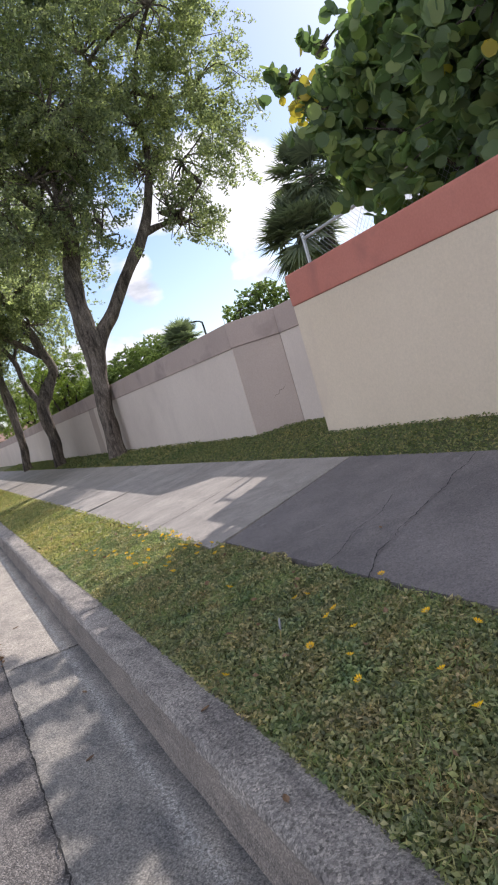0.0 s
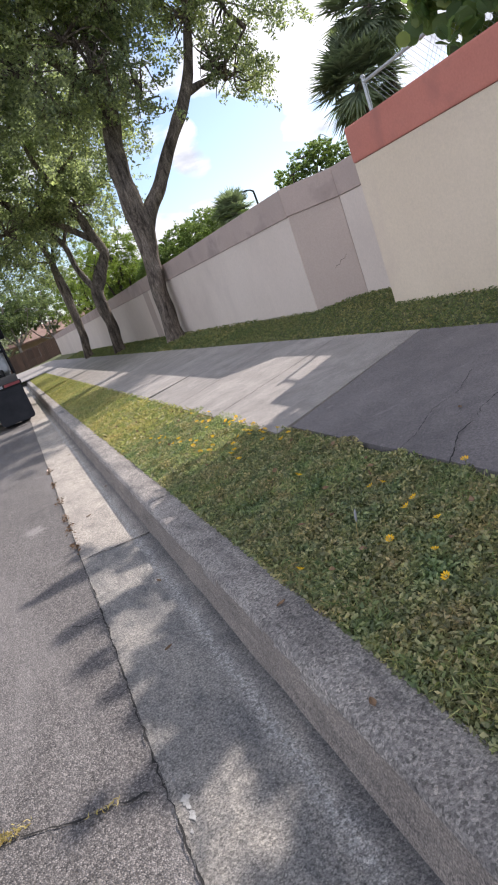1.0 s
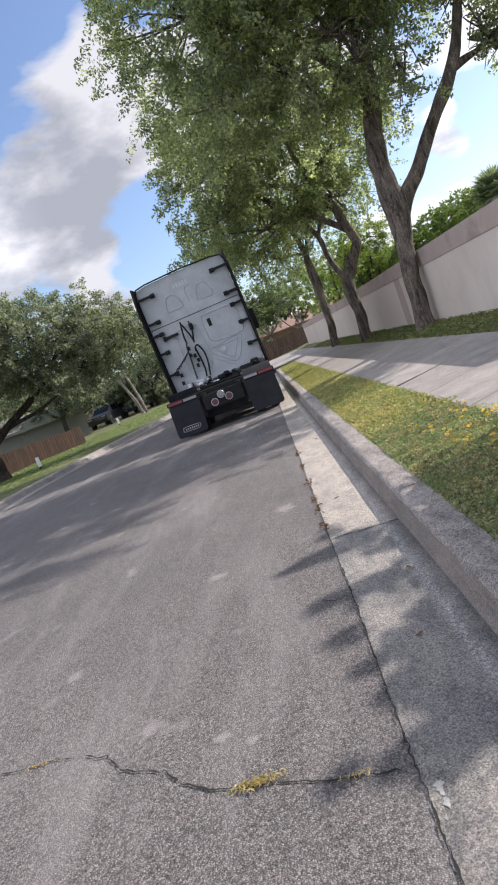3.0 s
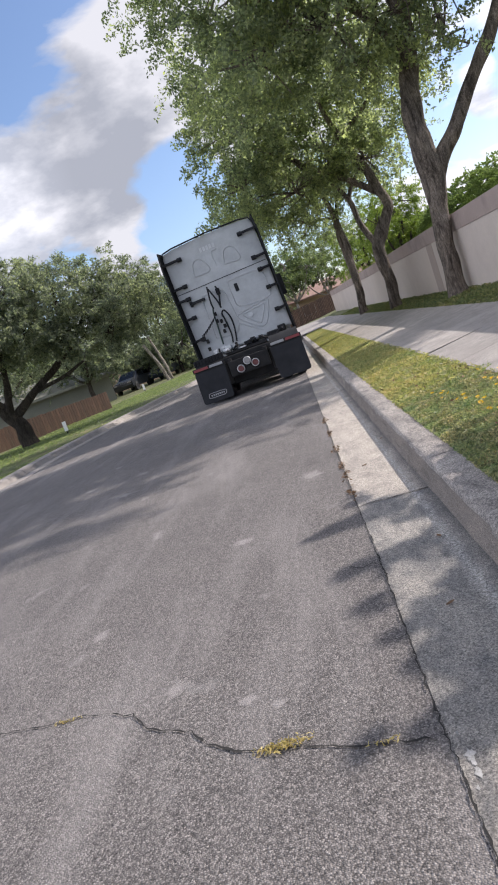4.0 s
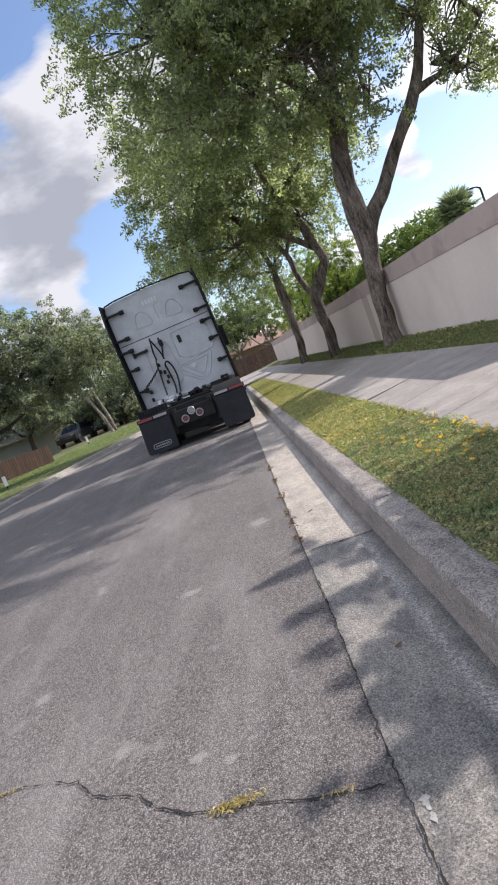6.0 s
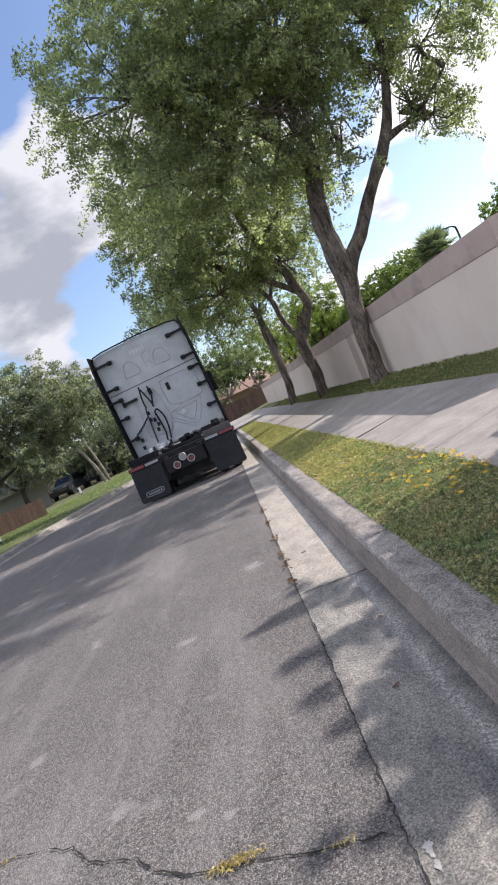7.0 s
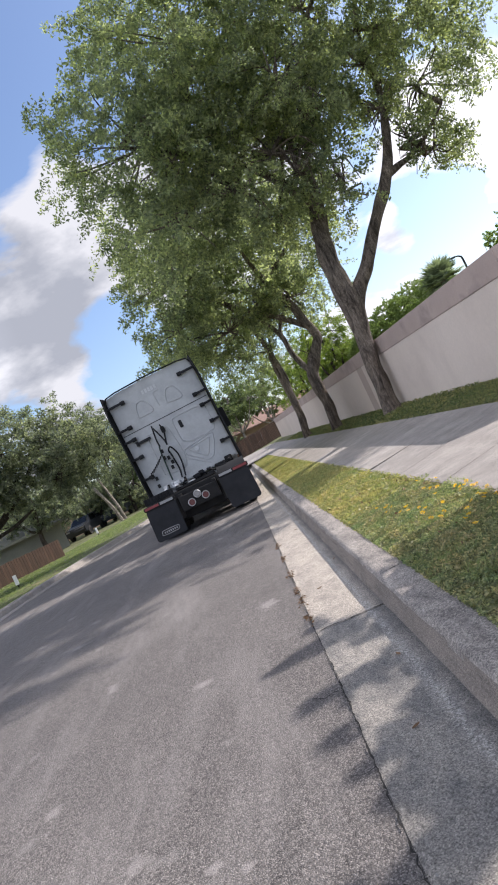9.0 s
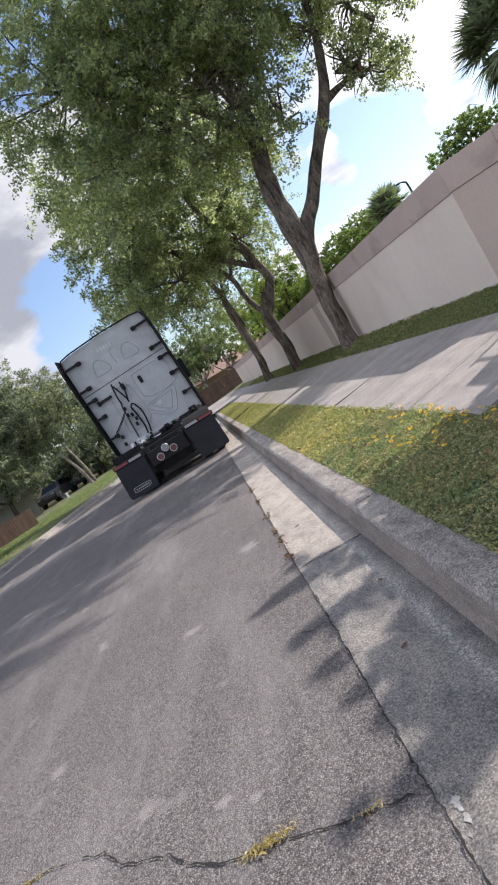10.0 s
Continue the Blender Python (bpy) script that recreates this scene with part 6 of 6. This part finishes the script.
    tagged(ob, "weeds and grass along the foot of the wall", "grass", kind="stuff")
    wall2 = scatter(30000, WALK_OUT - 0.02, 4.28, 9.0, 40.0)
    wall2[:, 2] += rng.uniform(0.0, 0.06, len(wall2))
    ob = quads_ob("wall_foot_grass", leaves(rng, wall2, 0.07, 0.025, -0.3, 0.8), M_FOOT)
    tagged(ob, "shaded grass along the foot of the wall", "grass", kind="stuff")
    n = 60000
    y = rng.uniform(8, 62, n)
    e = np.array([left_edge(q) for q in y])
    p = np.stack([e - 0.2 - rng.uniform(0, 1, n) ** 1.3 * 8, y, np.full(n, 0.12)], axis=1)
    ob = quads_ob("far_verge_grass", leaves(rng, p, 0.1, 0.035, -0.3, 0.8), M_FAR_LAWN)
    tagged(ob, "mown lawn verge across the road", "grass", kind="stuff")
    tuft = np.stack([rng.normal(-0.52, 0.045, 190), rng.normal(0.112, 0.013, 190), np.full(190, 0.026)], axis=1)
    ob = quads_ob("dry_grass_tuft", leaves(rng, tuft, 0.024, 0.006, -0.1, 0.5), M_STRAW)
    tagged(ob, "yellow dry grass tuft growing in the road crack", "grass tuft", kind="stuff")
    tuft = np.stack([rng.normal(-0.2, 0.035, 26), rng.normal(0.0, 0.008, 26), np.full(26, 0.018)], axis=1)
    ob = quads_ob("dry_grass_tuft", leaves(rng, tuft, 0.02, 0.005, -0.1, 0.5), M_STRAW)
    tagged(ob, "small straw-coloured tuft in the road crack", "grass tuft", kind="stuff")
    tuft = np.stack([rng.normal(-1.52, 0.035, 40), rng.normal(0.68, 0.008, 40), np.full(40, 0.034)], axis=1)
    ob = quads_ob("dry_grass_tuft", leaves(rng, tuft, 0.022, 0.005, -0.1, 0.5), M_STRAW)
    tagged(ob, "small pale straw tuft at the crack's thin end", "grass tuft", kind="stuff")
    edge = np.stack([rng.normal(-0.012, 0.016, 210), np.concatenate([rng.normal(c, 0.09, 35) for c in (2.75, 3.3, 3.6, 4.3, 5.2, 6.1)]), np.full(210, 0.014)], axis=1)
    ob = quads_ob("gutter_litter", leaves(rng, edge, 0.035, 0.012, 0.0, 0.3), M_DRY)
    tagged(ob, "brown leaf litter caught along the asphalt edge", "leaf litter", kind="stuff")


def dry_stalk(x, y, h, lean):
    """A pale dead grass stalk with a narrow seed head."""
    t = thing("dry_grass_stalk", (x, y, right_ground(x)), 0, "pale dead grass stalk standing in the ground cover", "grass stalk")
    bm = bmesh.new()
    tube(bm, [(0, 0, 0.0), (lean * 0.3, 0, h * 0.4), (lean * 0.7, 0.004, h * 0.7)], [0.0022, 0.002, 0.0018], 5)
    part("stem", bm, M_STRAW, t)
    bm = bmesh.new()
    tube(bm, [(lean * 0.65, 0.004, h * 0.62), (lean * 0.78, 0.004, h * 0.76), (lean * 0.9, 0.004, h * 0.9), (lean, 0.004, h)], [0.002, 0.0065, 0.0055, 0.001], 6)
    part("seed_head", bm, M_WHITETAPE, t, "whitish seed head")


def flower(x, y, z, r, rz):
    t = thing("yellow_flower", (x, y, z), rz, "small yellow daisy flower in the ground cover", "flower", "yellow flowers in the verge")
    bm = bmesh.new()
    for k in range(9):
        a = 2 * math.pi * k / 9
        c, s = math.cos(a), math.sin(a)
        v = [bm.verts.new(q) for q in ((0.2 * r * c, 0.2 * r * s, 0.0), (0.65 * r * c - 0.2 * r * s, 0.65 * r * s + 0.2 * r * c, 0.34 * r), (0.95 * r * c, 0.95 * r * s, 0.5 * r), (0.65 * r * c + 0.2 * r * s, 0.65 * r * s - 0.2 * r * c, 0.34 * r))]
        bm.faces.new(v)
    t.rotation_euler = (0.5 * math.sin(x * 91), 0.5 * math.sin(y * 57), radians(rz))
    part("petals", bm, M_PETAL, t)
    bm = bmesh.new()
    bmesh.ops.create_icosphere(bm, subdivisions=1, radius=0.28 * r, matrix=Matrix.Translation((0, 0, 0.08 * r)))
    part("flower_centre", bm, M_STRAW, t)
    bm = bmesh.new()
    cyl(bm, (0, 0, -0.085), (0, 0, 0), 0.0015, seg=5)
    part("stem", bm, M_GRASS, t)


verge_stuff()
dry_stalk(1.04, 0.40, 0.15, 0.03)
frng = np.random.default_rng(70)
FLOWERS = [(0.75, 0.35), (1.06, 0.16), (1.02, -0.22), (1.24, 0.3), (1.28, 0.64), (1.1, -0.06), (1.24, 0.1), (1.62, 0.39), (1.3, 0.33), (1.33, 0.61), (1.19, 1.23), (1.2, -0.44), (1.45, -0.1), (1.12, -0.67), (1.47, -0.34)]
for fx, fy in FLOWERS + [(float(frng.uniform(0.95, 1.6)), float(frng.normal(3.0, 0.7))) for _ in range(26)] + [(float(frng.uniform(1.3, 1.54)), float(frng.normal(2.9, 0.55))) for _ in range(22)]:
    flower(fx, fy, right_ground(fx) + 0.082, float(frng.uniform(0.018, 0.025)), float(frng.uniform(0, 360)))


# ---- traces on the gutter edge ----
def paint_splash(x, y, r, seed):
    rng = np.random.default_rng(seed)
    bm = bmesh.new()
    n = 22
    ring = [bm.verts.new((x + r * 0.5 * math.cos(2 * math.pi * k / n) * rng.uniform(0.3, 1.2), y + r * math.sin(2 * math.pi * k / n) * rng.uniform(0.5, 1.2), 0.007)) for k in range(n)]
    bm.faces.new(ring)
    ob = part("paint_splash", bm, M_SPLASH)
    return tagged(ob, "small worn white paint splash on the gutter edge", "paint mark")


for sx, sy, sr in ((0.03, -0.15, 0.036), (0.034, -0.215, 0.026), (0.016, -0.27, 0.012), (0.02, -0.04, 0.011)):
    paint_splash(sx, sy, sr, int(sr * 1000))


def fallen_leaf(x, y, z, s, rz):
    """A curled dry leaf lying on the concrete."""
    bm = bmesh.new()
    rows = []
    for u in (-1.0, -0.5, 0.0, 0.5, 1.0):
        w = 0.45 * (1 - u * u) + 0.02
        rows.append([bm.verts.new((s * u, s * w * q, s * (0.12 * u * u + 0.22 * abs(q)))) for q in (-1, 0, 1)])
    for a, b in zip(rows, rows[1:]):
        for k in range(2):
            bm.faces.new((a[k], b[k], b[k + 1], a[k + 1]))
    ob = part("fallen_leaf", bm, M_DRY)
    ob.location, ob.rotation_euler = (x, y, z), (0, 0, radians(rz))
    return tagged(ob, "single dry brown leaf lying on concrete", "leaf", "fallen leaves on the gutter and kerb")


for lx, ly, lz, lr in ((0.2, 0.75, 0.0, 30), (0.33, 1.5, -0.006, 110), (0.42, 4.2, -0.008, 60), (0.62, 0.3, 0.176, 200), (0.58, -0.42, 0.176, 80), (0.16, 3.4, 0.002, 15), (0.3, 6.8, -0.004, 140), (2.1, 1.0, 0.32, 70)):
    fallen_leaf(lx, ly, lz, 0.022, lr)
